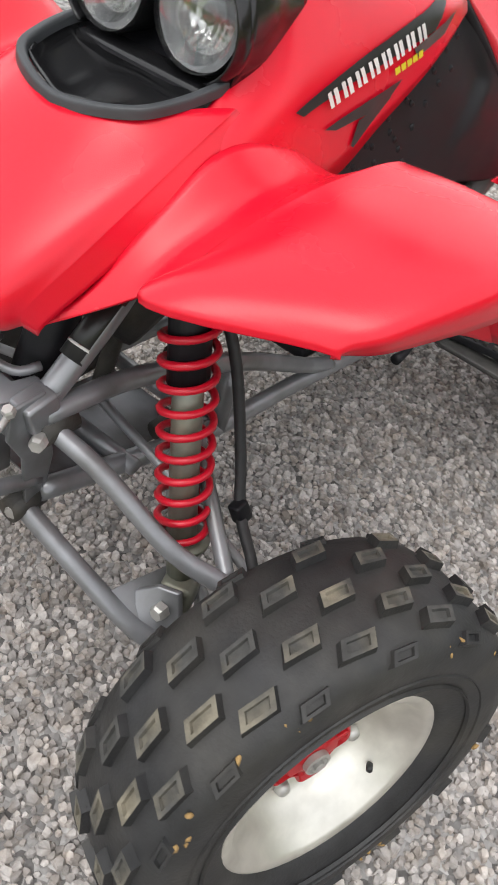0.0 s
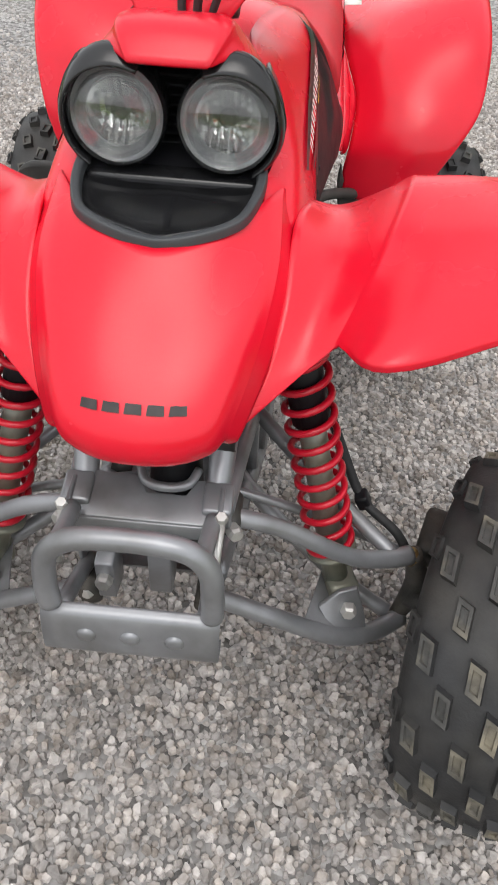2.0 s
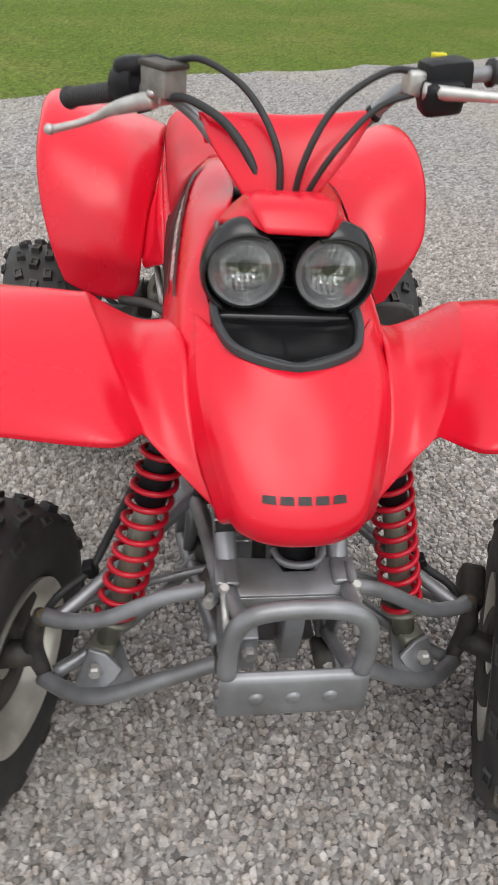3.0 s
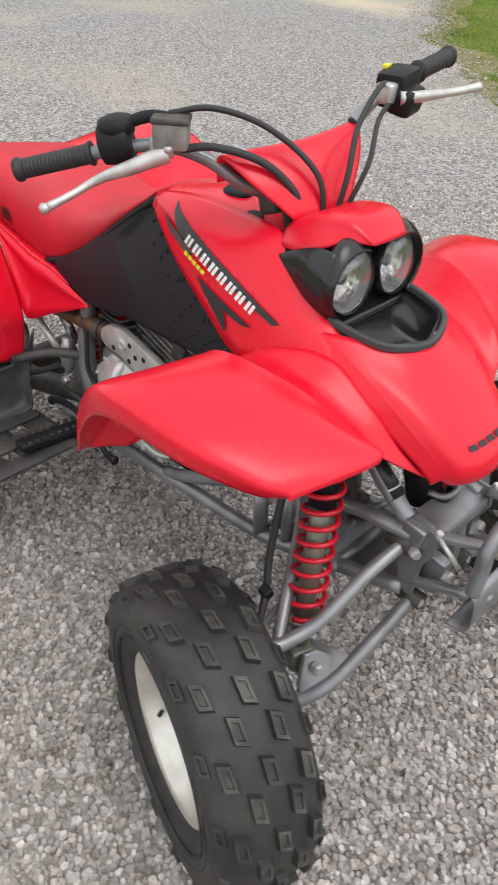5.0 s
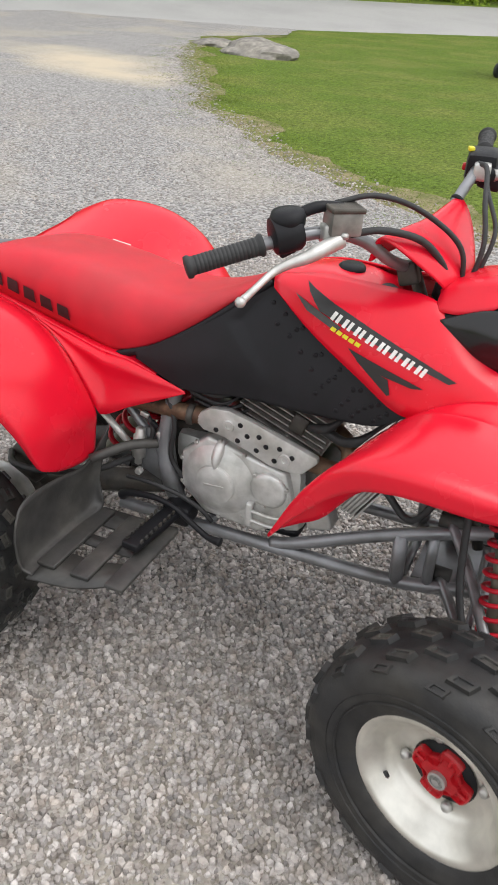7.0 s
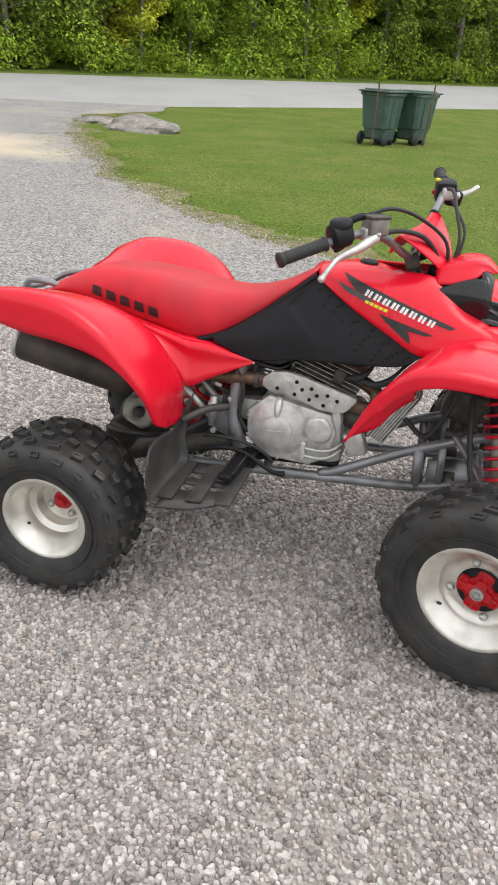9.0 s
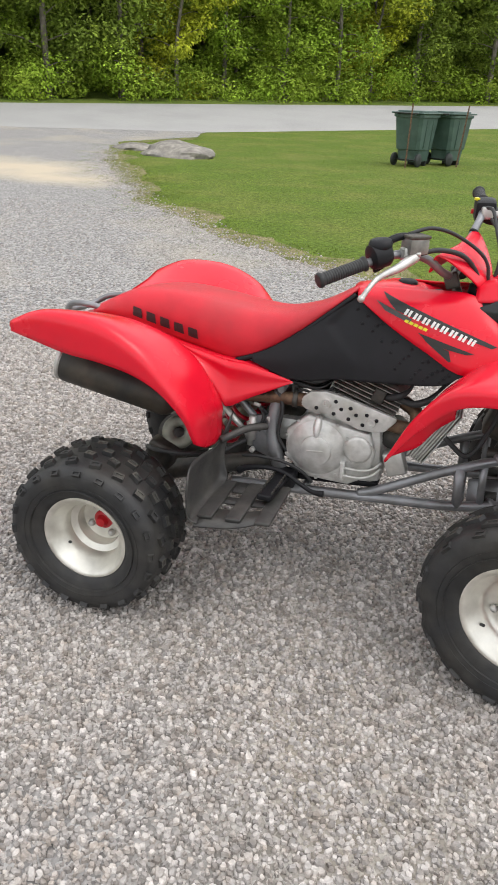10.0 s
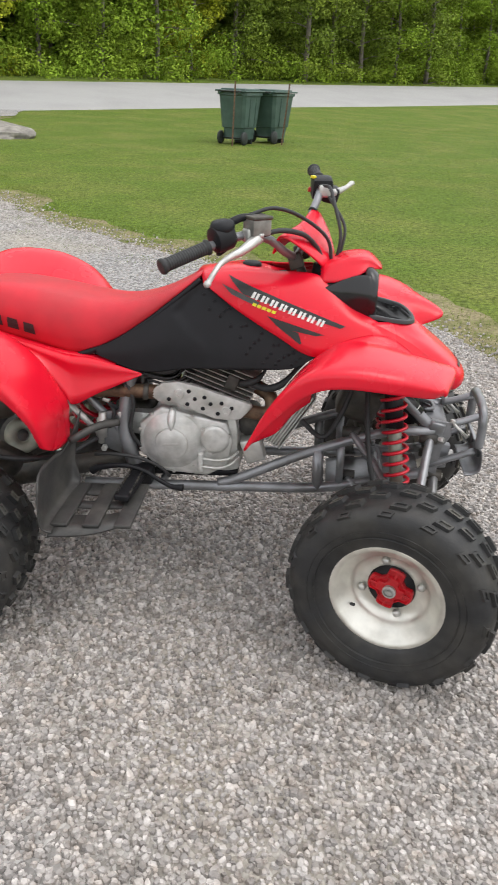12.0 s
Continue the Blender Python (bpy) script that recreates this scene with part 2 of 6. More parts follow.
GRAVEL = gravel_material()


# ---- mesh helpers ----
def part(name, bm, mat, parent=None, label="", smooth=True):
    """Links a bmesh as one mesh object under a thing or a part."""
    me = bpy.data.meshes.new(name)
    bmesh.ops.recalc_face_normals(bm, faces=bm.faces)
    for f in bm.faces:
        f.smooth = smooth and not name.endswith("bolt")
    bm.to_mesh(me)
    bm.free()
    me.materials.append(mat)
    ob = new(name, me)
    if parent:
        ob.parent = parent
    if label:
        tagged(ob, label)
    return ob


def sharp(ob, degrees=40):
    ob.data.set_sharp_from_angle(angle=radians(degrees))
    return ob


def raw_mesh(name, verts, faces, mat, smooth=False):
    """A big mesh from arrays: verts (n, 3) and faces (m, k)."""
    me = bpy.data.meshes.new(name)
    verts, faces = np.asarray(verts, np.float32), np.asarray(faces, np.int32)
    me.vertices.add(len(verts))
    me.vertices.foreach_set("co", verts.ravel())
    k = faces.shape[1]
    me.loops.add(faces.size)
    me.loops.foreach_set("vertex_index", faces.ravel())
    me.polygons.add(len(faces))
    me.polygons.foreach_set("loop_start", np.arange(0, faces.size, k, dtype=np.int32))
    me.polygons.foreach_set("use_smooth", np.full(len(faces), smooth))
    me.update(calc_edges=True)
    me.materials.append(mat)
    return me


def glide(pts, n):
    """n points along a smooth curve through pts."""
    pts = [Vector(p) for p in pts]
    if len(pts) == 2:
        return [pts[0].lerp(pts[1], i / (n - 1)) for i in range(n)]
    out, k = [], len(pts) - 1
    for i in range(n):
        u = i / (n - 1) * k
        j = min(int(u), k - 1)
        f = u - j
        p1, p2 = pts[j], pts[j + 1]
        p0 = pts[j - 1] if j else p1 * 2 - p2
        p3 = pts[j + 2] if j + 2 <= k else p2 * 2 - p1
        out.append(0.5 * (2 * p1 + (p2 - p0) * f + (2 * p0 - 5 * p1 + 4 * p2 - p3) * f * f + (3 * p1 - p0 - 3 * p2 + p3) * f ** 3))
    return out


def add_grid(bm, rows, loop=False):
    vs = [[bm.verts.new(p) for p in r] for r in rows]
    for a, b in zip(vs, vs[1:]):
        m = len(a)
        for j in range(m if loop else m - 1):
            bm.faces.new((a[j], a[(j + 1) % m], b[(j + 1) % m], b[j]))
    return vs


def skin(rows, nu=8, nv=8, side=1, bm=None):
    """A smooth sheet through rows of points; side -1 as given (right-hand side), 1 mirrored to the left."""
    bm = bm or bmesh.new()
    fine = [glide(r, nv) for r in rows]
    cols = [glide([r[j] for r in fine], nu) for j in range(nv)]
    grid = [[cols[j][i] for j in range(nv)] for i in range(nu)]
    if side > 0:
        grid = [[Vector((p.x, -p.y, p.z)) for p in r] for r in grid]
    add_grid(bm, grid)
    return bm


def whole(half):
    """A full row from a half row that runs from the side (y < 0) to the middle."""
    return list(half) + [(x, -y, z) for x, y, z in reversed(half[:-1])]


def thick(ob, metres):
    mod = ob.modifiers.new("thickness", "SOLIDIFY")
    mod.thickness, mod.offset = metres, -1
    return ob


def frame_at(tangent):
    t = Vector(tangent).normalized()
    a = Vector((0, 0, 1)) if abs(t.z) < 0.9 else Vector((1, 0, 0))
    u = t.cross(a).normalized()
    return u, t.cross(u)


def tube(pts, r, n=24, sides=10, bm=None, smooth=True, caps=True):
    """A round bar along a smooth curve; r a radius, or a list of radii along it."""
    bm = bm or bmesh.new()
    line = glide(pts, n) if smooth and len(pts) > 2 else [Vector(p) for p in pts]
    n = len(line)
    radii = [r] * n if isinstance(r, (int, float)) else [q.x for q in glide([(v, 0, 0) for v in r], n)]
    rings, u = [], None
    for i, p in enumerate(line):
        t = (line[min(i + 1, n - 1)] - line[max(i - 1, 0)]).normalized()
        if u is None:
            u, _ = frame_at(t)
        u = (u - t * u.dot(t)).normalized()
        v = t.cross(u)
        rings.append([p + (u * math.cos(2 * math.pi * k / sides) + v * math.sin(2 * math.pi * k / sides)) * radii[i] for k in range(sides)])
    vs = add_grid(bm, rings, True)
    if caps:
        bm.faces.new(vs[0])
        bm.faces.new(vs[-1])
    return bm


def lathe(profile, origin, axis, sides=32, bm=None, closed=False, caps=True):
    """Turns a profile of (radius, distance along the axis) round the axis through origin."""
    bm = bm or bmesh.new()
    t = Vector(axis).normalized()
    u, v = frame_at(t)
    o = Vector(origin)
    rings = [[o + t * d + (u * math.cos(2 * math.pi * k / sides) + v * math.sin(2 * math.pi * k / sides)) * r for k in range(sides)] for r, d in profile]
    vs = add_grid(bm, rings, True)
    if closed:
        m = len(vs[0])
        for j in range(m):
            bm.faces.new((vs[-1][j], vs[-1][(j + 1) % m], vs[0][(j + 1) % m], vs[0][j]))
    elif caps:
        for ring, (r, _) in ((vs[0], profile[0]), (vs[-1], profile[-1])):
            if r > 1e-5:
                bm.faces.new(ring)
    bmesh.ops.remove_doubles(bm, verts=bm.verts, dist=1e-6)
    return bm


def block(size, at=(0, 0, 0), turn=(0, 0, 0), bevel=0.004, bm=None):
    """A bevelled box."""
    own = bmesh.new()
    bmesh.ops.create_cube(own, size=1)
    bmesh.ops.scale(own, vec=size, verts=own.verts)
    if bevel:
        bmesh.ops.bevel(own, geom=own.edges[:], offset=min(bevel, min(size) * 0.45), segments=2, profile=0.6, affect="EDGES")
    bmesh.ops.transform(own, matrix=pose(*at, *turn), verts=own.verts)
    if bm is None:
        return own
    me = bpy.data.meshes.new("scratch")
    own.to_mesh(me)
    own.free()
    bm.from_mesh(me)
    bpy.data.meshes.remove(me)
    return bm


def plate(outline, way, depth, bevel=0.003, bm=None):
    """A flat plate: an outline of 3D points, drawn out along way by depth."""
    own = bmesh.new()
    f = own.faces.new([own.verts.new(p) for p in outline])
    got = bmesh.ops.extrude_face_region(own, geom=[f])
    bmesh.ops.translate(own, vec=Vector(way).normalized() * depth, verts=[g for g in got["geom"] if isinstance(g, bmesh.types.BMVert)])
    if bevel:
        bmesh.ops.bevel(own, geom=own.edges[:], offset=bevel, segments=2, profile=0.6, affect="EDGES", clamp_overlap=True)
    if bm is None:
        return own
    me = bpy.data.meshes.new("scratch")
    own.to_mesh(me)
    own.free()
    bm.from_mesh(me)
    bpy.data.meshes.remove(me)
    return bm


def bolt(at, way, r=0.008, h=0.008, bm=None):
    return lathe([(r, 0), (r, h * 0.7), (r * 0.8, h), (0, h)], at, way, 6, bm)


# ---- ground, drive, road ----
ROAD_START, ROAD_WAY, ROAD_SIDE = Vector((-16.37, 15.05)), Vector((0.6767, 0.7363)), Vector((-0.7363, 0.6767))
ROAD_WIDTH = 6.8


def ease(a, b, x):
    s = min(1.0, max(0.0, (x - a) / (b - a)))
    return s * s * (3 - 2 * s)


def land(x, y):
    """Height of the ground: level round the drive, rising towards and across the road."""
    d = Vector((x, y)) - ROAD_START
    u, v = d.dot(ROAD_WAY), d.dot(ROAD_SIDE)
    near = min(1.6, 0.016 * max(0.0, u - 4.6))
    if v < 0:
        return near * ease(-11, 0, v)
    if v < ROAD_WIDTH:
        return near + 0.085 * v
    return near + 0.085 * ROAD_WIDTH + 0.03 * min(v - ROAD_WIDTH, 40) 


def steps(lo, hi, fine_lo, fine_hi, fine, coarse):
    out, x = [], lo
    while x < hi:
        out.append(x)
        x += fine if fine_lo <= x < fine_hi else coarse
    return out + [hi]


xs, ys = steps(-400, 400, -40, 40, 1.0, 15.0), steps(-400, 400, -10, 60, 1.0, 15.0)
bm = bmesh.new()
add_grid(bm, [[(x, y, land(x, y) - 0.012) for y in ys] for x in xs])
ground = tagged(part("ground", bm, GRASS), "mown green lawn with thin patches over soil", "ground", kind="structure")

DRIVE = [(13, -12), (8, -3.2), (4.0, -0.1), (2.2, 1.3), (1.46, 2.26), (1.22, 2.76), (0.3, 3.75), (-0.55, 4.3), (-1.25, 4.67), (-2.4, 5.6), (-3.5, 6.8), (-4.3, 7.6),
         (-5.6, 9.6), (-7.66, 12.9), (-9.0, 15.6), (-9.6, 17.6), (-8.6, 20.4), (-9.2, 23.07), (-15.3, 19.07), (-19, 16.64), (-17.2, 15.2), (-13.5, 11), (-11, 7.8), (-8.5, 4.24), (-7.3, 2.58), (-6.16, 0.62), (-5.16, -0.6), (-4.6, -1.2), (-4.2, -2.2), (-4, -4.5), (-4.2, -9)]
ragged = []
for i, (ax, ay) in enumerate(DRIVE):
    bx, by = DRIVE[(i + 1) % len(DRIVE)]
    count = max(1, int(math.hypot(bx - ax, by - ay) / 0.12))
    for k in range(count):
        x, y = ax + (bx - ax) * k / count, ay + (by - ay) * k / count
        wobble = noise.noise_vector(Vector((x * 1.7, y * 1.7, 0))) * 0.16 + noise.noise_vector(Vector((x * 6, y * 6, 3))) * 0.04
        ragged.append((x + wobble.x, y + wobble.y))


def on_drive(px, py, outline):
    """Which of the points lie inside an outline (arrays)."""
    inside = np.zeros(len(px), bool)
    for (ax, ay), (bx, by) in zip(outline, outline[1:] + outline[:1]):
        if ay != by:
            inside ^= ((ay > py) != (by > py)) & (px < (bx - ax) * (py - ay) / (by - ay) + ax)
    return inside


bm = bmesh.new()
face = bm.faces.new([bm.verts.new((x, y, max(0.0, land(x, y)))) for x, y in ragged])
bmesh.ops.triangulate(bm, faces=[face])
driveway = tagged(part("driveway", bm, GRAVEL, smooth=False), "grey crushed limestone gravel drive with worn dusty patches", "driveway", kind="structure")

bm = bmesh.new()
rows = []
for i in range(-90, 121, 3):
    row = []
    for k, v in enumerate((-0.25, 0.0, 1.7, 3.4, 5.1, ROAD_WIDTH, ROAD_WIDTH + 0.2)):
        q = ROAD_START + ROAD_WAY * i + ROAD_SIDE * v
        row.append((q.x, q.y, land(q.x, q.y) + (0.03 if 0 < k < 6 else -0.05)))
    rows.append(row)
add_grid(bm, rows)
road = tagged(part("road", bm, ASPHALT), "pale grey worn asphalt country road beyond the lawn", "road", kind="structure")

# ---- loose stones: crushed, angular, lying close together ----
# a crushed stone: a ring of six corners at the ground, a smaller ring above, and a flat crown
CHIP_A = np.arange(6) * np.pi / 3
CHIP_F = np.array([(k, (k + 1) % 6, (k + 1) % 6 + 6) for k in range(6)] + [(k, (k + 1) % 6 + 6, k + 6) for k in range(6)] + [(6, 7, 8), (6, 8, 9), (6, 9, 10), (6, 10, 11)])


EDGE = ragged[next(i for i, p in enumerate(ragged) if p[1] > 1.2 and i > 40):]
EDGE = [p for p in EDGE if p[1] > 1.2][:190]


def along_edge(g, count, spread):
    """Points strewn beside the lawn's edge of the drive."""
    line = np.array(EDGE)
    k = g.integers(0, len(line) - 1, count)
    p = line[k] + (line[k + 1] - line[k]) * g.uniform(0, 1, count)[:, None] + g.normal(0, spread, (count, 2))
    return p[:, 0], p[:, 1]


# worn strip of sandy soil and thin grass between gravel and lawn
strip = []
for i, (x, y) in enumerate(EDGE):
    (ax, ay), (bx, by) = EDGE[max(0, i - 14)], EDGE[min(len(EDGE) - 1, i + 14)]
    side = Vector((by - ay, ax - bx)).normalized()
    reach = 0.14 + 0.55 * (0.5 + noise.noise(Vector((x * 0.8, y * 0.8, 5)))) + 0.12 * noise.noise(Vector((x * 5, y * 5, 1)))
    out_x, out_y = x + side.x * reach, y + side.y * reach
    strip.append([(x - side.x * 0.2, y - side.y * 0.2, land(x, y) - 0.004), (x, y, land(x, y) - 0.004), (out_x, out_y, land(out_x, out_y) - 0.007)])
bm = bmesh.new()
add_grid(bm, strip)
verge = tagged(part("ground_verge", bm, VERGE), "thin grass and sandy soil along the gravel edge", "ground", kind="structure")


def stones(count, x0, x1, y0, y1, small, large, outline, fade=False, seed=1, strewn=0.0, gap=0.0):
    g = np.random.default_rng(seed)
    if gap:
        gx, gy = np.meshgrid(np.arange(x0, x1, gap), np.arange(y0, y1, gap * 0.9))
        gx[::2] += gap / 2
        px, py = gx.ravel(), gy.ravel()
        count = len(px)
        px, py = px + g.normal(0, gap * 0.24, count), py + g.normal(0, gap * 0.24, count)
    elif strewn:
        px, py = along_edge(g, count, strewn)
    else:
        px, py = g.uniform(x0, x1, count), g.uniform(y0, y1, count)
    ok = on_drive(px, py, outline) | bool(strewn)
    if fade:
        ok &= g.uniform(0, 1, count) < np.clip((1.55 - np.hypot((px + 0.1) / 2.2, (py - 0.3) / 2.1)) / 0.55, 0, 1)
    px, py = px[ok], py[ok]
    count = len(px)
    size = small + (large - small) * g.beta(1.5, 3.6, count)
    angle = CHIP_A[None] + g.uniform(-0.36, 0.36, (count, 6)) + g.uniform(0, 2 * np.pi, count)[:, None]
    low_r = size[:, None] * g.uniform(0.82, 1.18, (count, 6))
    top_r = low_r * g.uniform(0.55, 0.80, (count, 6))
    tall = size * g.uniform(0.45, 0.95, count)
    wide = g.uniform(0.82, 1.3, count)[:, None]
    lx, ly = low_r * np.cos(angle) * wide, low_r * np.sin(angle)
    tx, ty = top_r * np.cos(angle) * wide, top_r * np.sin(angle)
    lean_x, lean_y = g.normal(0, 0.22, count)[:, None], g.normal(0, 0.22, count)[:, None]
    tz = tall[:, None] * g.uniform(0.82, 1.1, (count, 6)) + tx * lean_x + ty * lean_y
    lz = np.zeros_like(tz) - 0.2 * size[:, None]
    turn = g.uniform(0, np.pi, count)[:, None]
    c, s = np.cos(turn), np.sin(turn)
    vx, vy, vz = np.concatenate([lx, tx], 1), np.concatenate([ly, ty], 1), np.concatenate([lz, tz], 1)
    lift = size * g.uniform(-0.05, 0.35, count)
    out = np.stack([vx * c - vy * s + px[:, None], vx * s + vy * c + py[:, None], vz + lift[:, None]], -1)
    faces = (CHIP_F[None] + (np.arange(count) * 12)[:, None, None]).reshape(-1, 3)
    return out.reshape(-1, 3), faces


near_v, near_f = stones(0, -2.9, 2.6, -2.0, 3.2, 0.0050, 0.0145, DRIVE, True, seed=3, gap=0.0146)
far_v, far_f = stones(26000, -6.5, 3.4, -2.6, 7.0, 0.006, 0.0145, ragged, seed=4)
side_v, side_f = stones(7000, 0, 0, 0, 0, 0.006, 0.015, ragged, seed=8, strewn=0.16)
me = raw_mesh("gravel_stones", np.concatenate([near_v, far_v, side_v]), np.concatenate([near_f, far_f + len(near_v), side_f + len(near_v) + len(far_v)]), STONE)
tagged(new("gravel_stones", me), "loose angular grey limestone chippings on the drive", "gravel", kind="stuff")


# ---- grass ----
def blades(count, x0, x1, y0, y1, height, seed, avoid, spill=0.0, strewn=0.0):
    g = np.random.default_rng(seed)
    px, py = along_edge(g, count, strewn) if strewn else (g.uniform(x0, x1, count), g.uniform(y0, y1, count))
    reach = np.abs(g.normal(0, spill, count)) if spill else np.zeros(count)
    turn = g.uniform(0, 2 * np.pi, count)
    ok = np.ones(count, bool) if strewn else ~on_drive(px + reach * np.cos(turn), py + reach * np.sin(turn), avoid)
    if spill:
        clump = np.array([noise.noise(Vector((x * 3.0, y * 3.0, 0))) for x, y in zip(px, py)])
        ok &= (clump > (0.10 if strewn else -0.05)) | ~on_drive(px, py, avoid)
    px, py = px[ok], py[ok]
    n = len(px)
    h, a, w = height * g.uniform(0.5, 1.3, n), g.uniform(0, 2 * np.pi, n), height * g.uniform(0.06, 0.13, n)
    lean = h * g.uniform(0.2, 0.9, n)
    b = g.uniform(0, 2 * np.pi, n)
    z = np.array([land(x, y) for x, y in zip(px, py)]) - 0.012
    p = np.stack([px, py, z], 1)
    side = np.stack([np.cos(a) * w, np.sin(a) * w, 0 * w], 1)
    top = p + np.stack([np.cos(b) * lean, np.sin(b) * lean, h], 1)
    mid = p + np.stack([np.cos(b) * lean * 0.35, np.sin(b) * lean * 0.35, h * 0.6], 1)
    v = np.stack([p - side, p + side, mid + side * 0.8, mid - side * 0.8, top], 1).reshape(-1, 3)
    k = (np.arange(n) * 5)[:, None]
    f = np.concatenate([k + np.array([[0, 1, 2]]), k + np.array([[0, 2, 3]]), k + np.array([[3, 2, 4]])])
    return v, f


v1, f1 = blades(100000, -8, 5, 1.5, 13, 0.015, 5, ragged, 0.35)
v2, f2 = blades(25000, -12, -4, -3, 9, 0.020, 6, ragged, 0.35)
v3, f3 = blades(36000, -16, 9, 13, 27, 0.024, 7, ragged)
v4, f4 = blades(60000, 0, 0, 0, 0, 0.022, 9, ragged, 0.3, 0.38)
me = raw_mesh("lawn_grass", np.concatenate([v1, v2, v3, v4]), np.concatenate([f1, f2 + len(v1), f3 + len(v1) + len(v2), f4 + len(v1) + len(v2) + len(v3)]), BLADE)
tagged(new("lawn_grass", me), "short green lawn grass along the gravel edge", "grass", kind="stuff")


# ---- woodland beyond the road ----
def leaf_cloud(centres, radii, count, size, seed, flat=0.8):
    """Small bent leaf sprays scattered in and on a set of round clumps."""
    g = np.random.default_rng(seed)
    centres, radii = np.asarray(centres, float), np.asarray(radii, float)
    pick = g.choice(len(centres), count, p=radii ** 2 / (radii ** 2).sum())
    d = g.normal(size=(count, 3))
    d /= np.linalg.norm(d, axis=1)[:, None]
    r = g.uniform(0.35, 1.05, count) ** 0.6
    p = centres[pick] + d * (radii[pick] * r)[:, None] * np.array([1, 1, flat])
    n = d + g.normal(0, 0.6, (count, 3)) + np.array([0, 0, 0.5])
    n /= np.linalg.norm(n, axis=1)[:, None]
    a = np.cross(n, g.normal(size=(count, 3)))
    a /= np.linalg.norm(a, axis=1)[:, None]
    b = np.cross(n, a)
    s = (size * g.uniform(0.55, 1.35, count))[:, None]
    v = np.stack([p - a * s, p + b * s * 0.5 - n * s * 0.15, p + a * s, p - b * s * 0.5 - n * s * 0.15], 1).reshape(-1, 3)
    f = (np.arange(count) * 4)[:, None] + np.arange(4)[None]
    return v, f


def tree(height, spread, leaves, leaf, seed, low=0.03, size=0.100):
    g = random.Random(seed)
    base = new("tree")
    bm = bmesh.new()
    bend = [(0, 0, -0.3), (g.uniform(-.2, .2), g.uniform(-.2, .2), height * .3), (g.uniform(-.5, .5), g.uniform(-.5, .5), height * .65), (g.uniform(-.6, .6), g.uniform(-.6, .6), height)]
    r = height * 0.0095
    tube(bend, [r * 1.3, r, r * 0.6, 0.02], 14, 8, bm)
    line = glide(bend, 40)
    centres, radii = [], []
    for k in range(26):
        f = low + (0.98 - low) * (k / 25)
        s = line[int(f * 39)]
        a = g.uniform(0, 6.283)
        out = spread * (1.05 - 0.75 * abs(f - 0.35)) * g.uniform(0.45, 1.0)
        e = s + Vector((math.cos(a) * out, math.sin(a) * out, g.uniform(-0.1, 0.5) * out))
        tube([s, s.lerp(e, 0.5) + Vector((0, 0, 0.15)), e], [r * 0.35, r * 0.2, 0.008], 6, 5, bm)
        for q in (0.55, 1.0):
            centres.append(s.lerp(e, q) + Vector((g.uniform(-.3, .3), g.uniform(-.3, .3), g.uniform(-.2, .3))))
            radii.append(spread * g.uniform(0.2, 0.42))
    part("trunk", bm, BARK, base)
    v, f = leaf_cloud([c[:] for c in centres], radii, leaves, size, seed)
    crown = new("crown", raw_mesh("crown", v, f, leaf))
    crown.parent = base
    return tagged(base, "leafy deciduous tree at the edge of the wood", "tree", "trees of the wood edge")


TREES = [tree(11, 2.6, 10500, LEAF[0], 11), tree(13, 3.0, 10500, LEAF[1], 12), tree(9, 2.4, 9500, LEAF[2], 13), tree(12, 2.8, 10500, LEAF[1], 14), tree(10, 2.5, 10000, LEAF[0], 15), tree(13, 3.4, 1500, LEAF[1], 16, size=0.42), tree(12, 3.4, 1500, LEAF[1], 17, size=0.42)]
place = random.Random(7)
used = set()
for rank, (depth, gap) in enumerate(((4.2, 3.2), (8.0, 3.6), (12.0, 2.6), (15.5, 2.6), (19.0, 2.6))):
    u = -16.0
    while u < 74:
        q = ROAD_START + ROAD_WAY * u + ROAD_SIDE * (ROAD_WIDTH + depth + place.uniform(-1.2, 1.2))
        kind = place.choice((0, 1, 1, 3, 4, 0, 2) if rank < 2 else (5, 6))
        scale = place.uniform(0.8, 1.15)
        m = pose(q.x, q.y, land(q.x, q.y) - 0.05, 0, 0, place.uniform(0, 360)) @ Matrix.Scale(scale, 4)
        if kind not in used:
            used.add(kind)
            TREES[kind].matrix_basis = m
        else:
            t = copy_thing(TREES[kind], pose(q.x, q.y, land(q.x, q.y) - 0.05, 0, 0, place.uniform(0, 360)))
        u += gap * place.uniform(0.75, 1.25)

g = np.random.default_rng(21)
centres, radii = [], []
for k in range(360):
    q = ROAD_START + ROAD_WAY * float(g.uniform(-16, 74)) + ROAD_SIDE * (ROAD_WIDTH + float(g.uniform(2.2, 5.5)))
    r = 0.25 + 0.95 * float(g.uniform(0, 1)) ** 2
    centres.append((q.x, q.y, land(q.x, q.y) + r * float(g.uniform(0.3, 1.3))))
    radii.append(r)
v, f = leaf_cloud(centres, radii, 60000, 0.075, 22)
tagged(new("undergrowth", raw_mesh("undergrowth", v, f, LEAF[0])), "dense green bushes and saplings under the trees", "bushes", kind="stuff")


# ---- quad bike ----
bike = tagged(new("quad_bike"), "red sport quad bike with black side panels parked on gravel", "quad bike")


def shell(name, rows, nu, nv, label="", mat=None, depth=0.004):
    """The same panel on both sides of the bike."""
    for side in (-1, 1):
        thick(part(name, skin(rows, nu, nv, side), mat or RED, bike, label), depth)


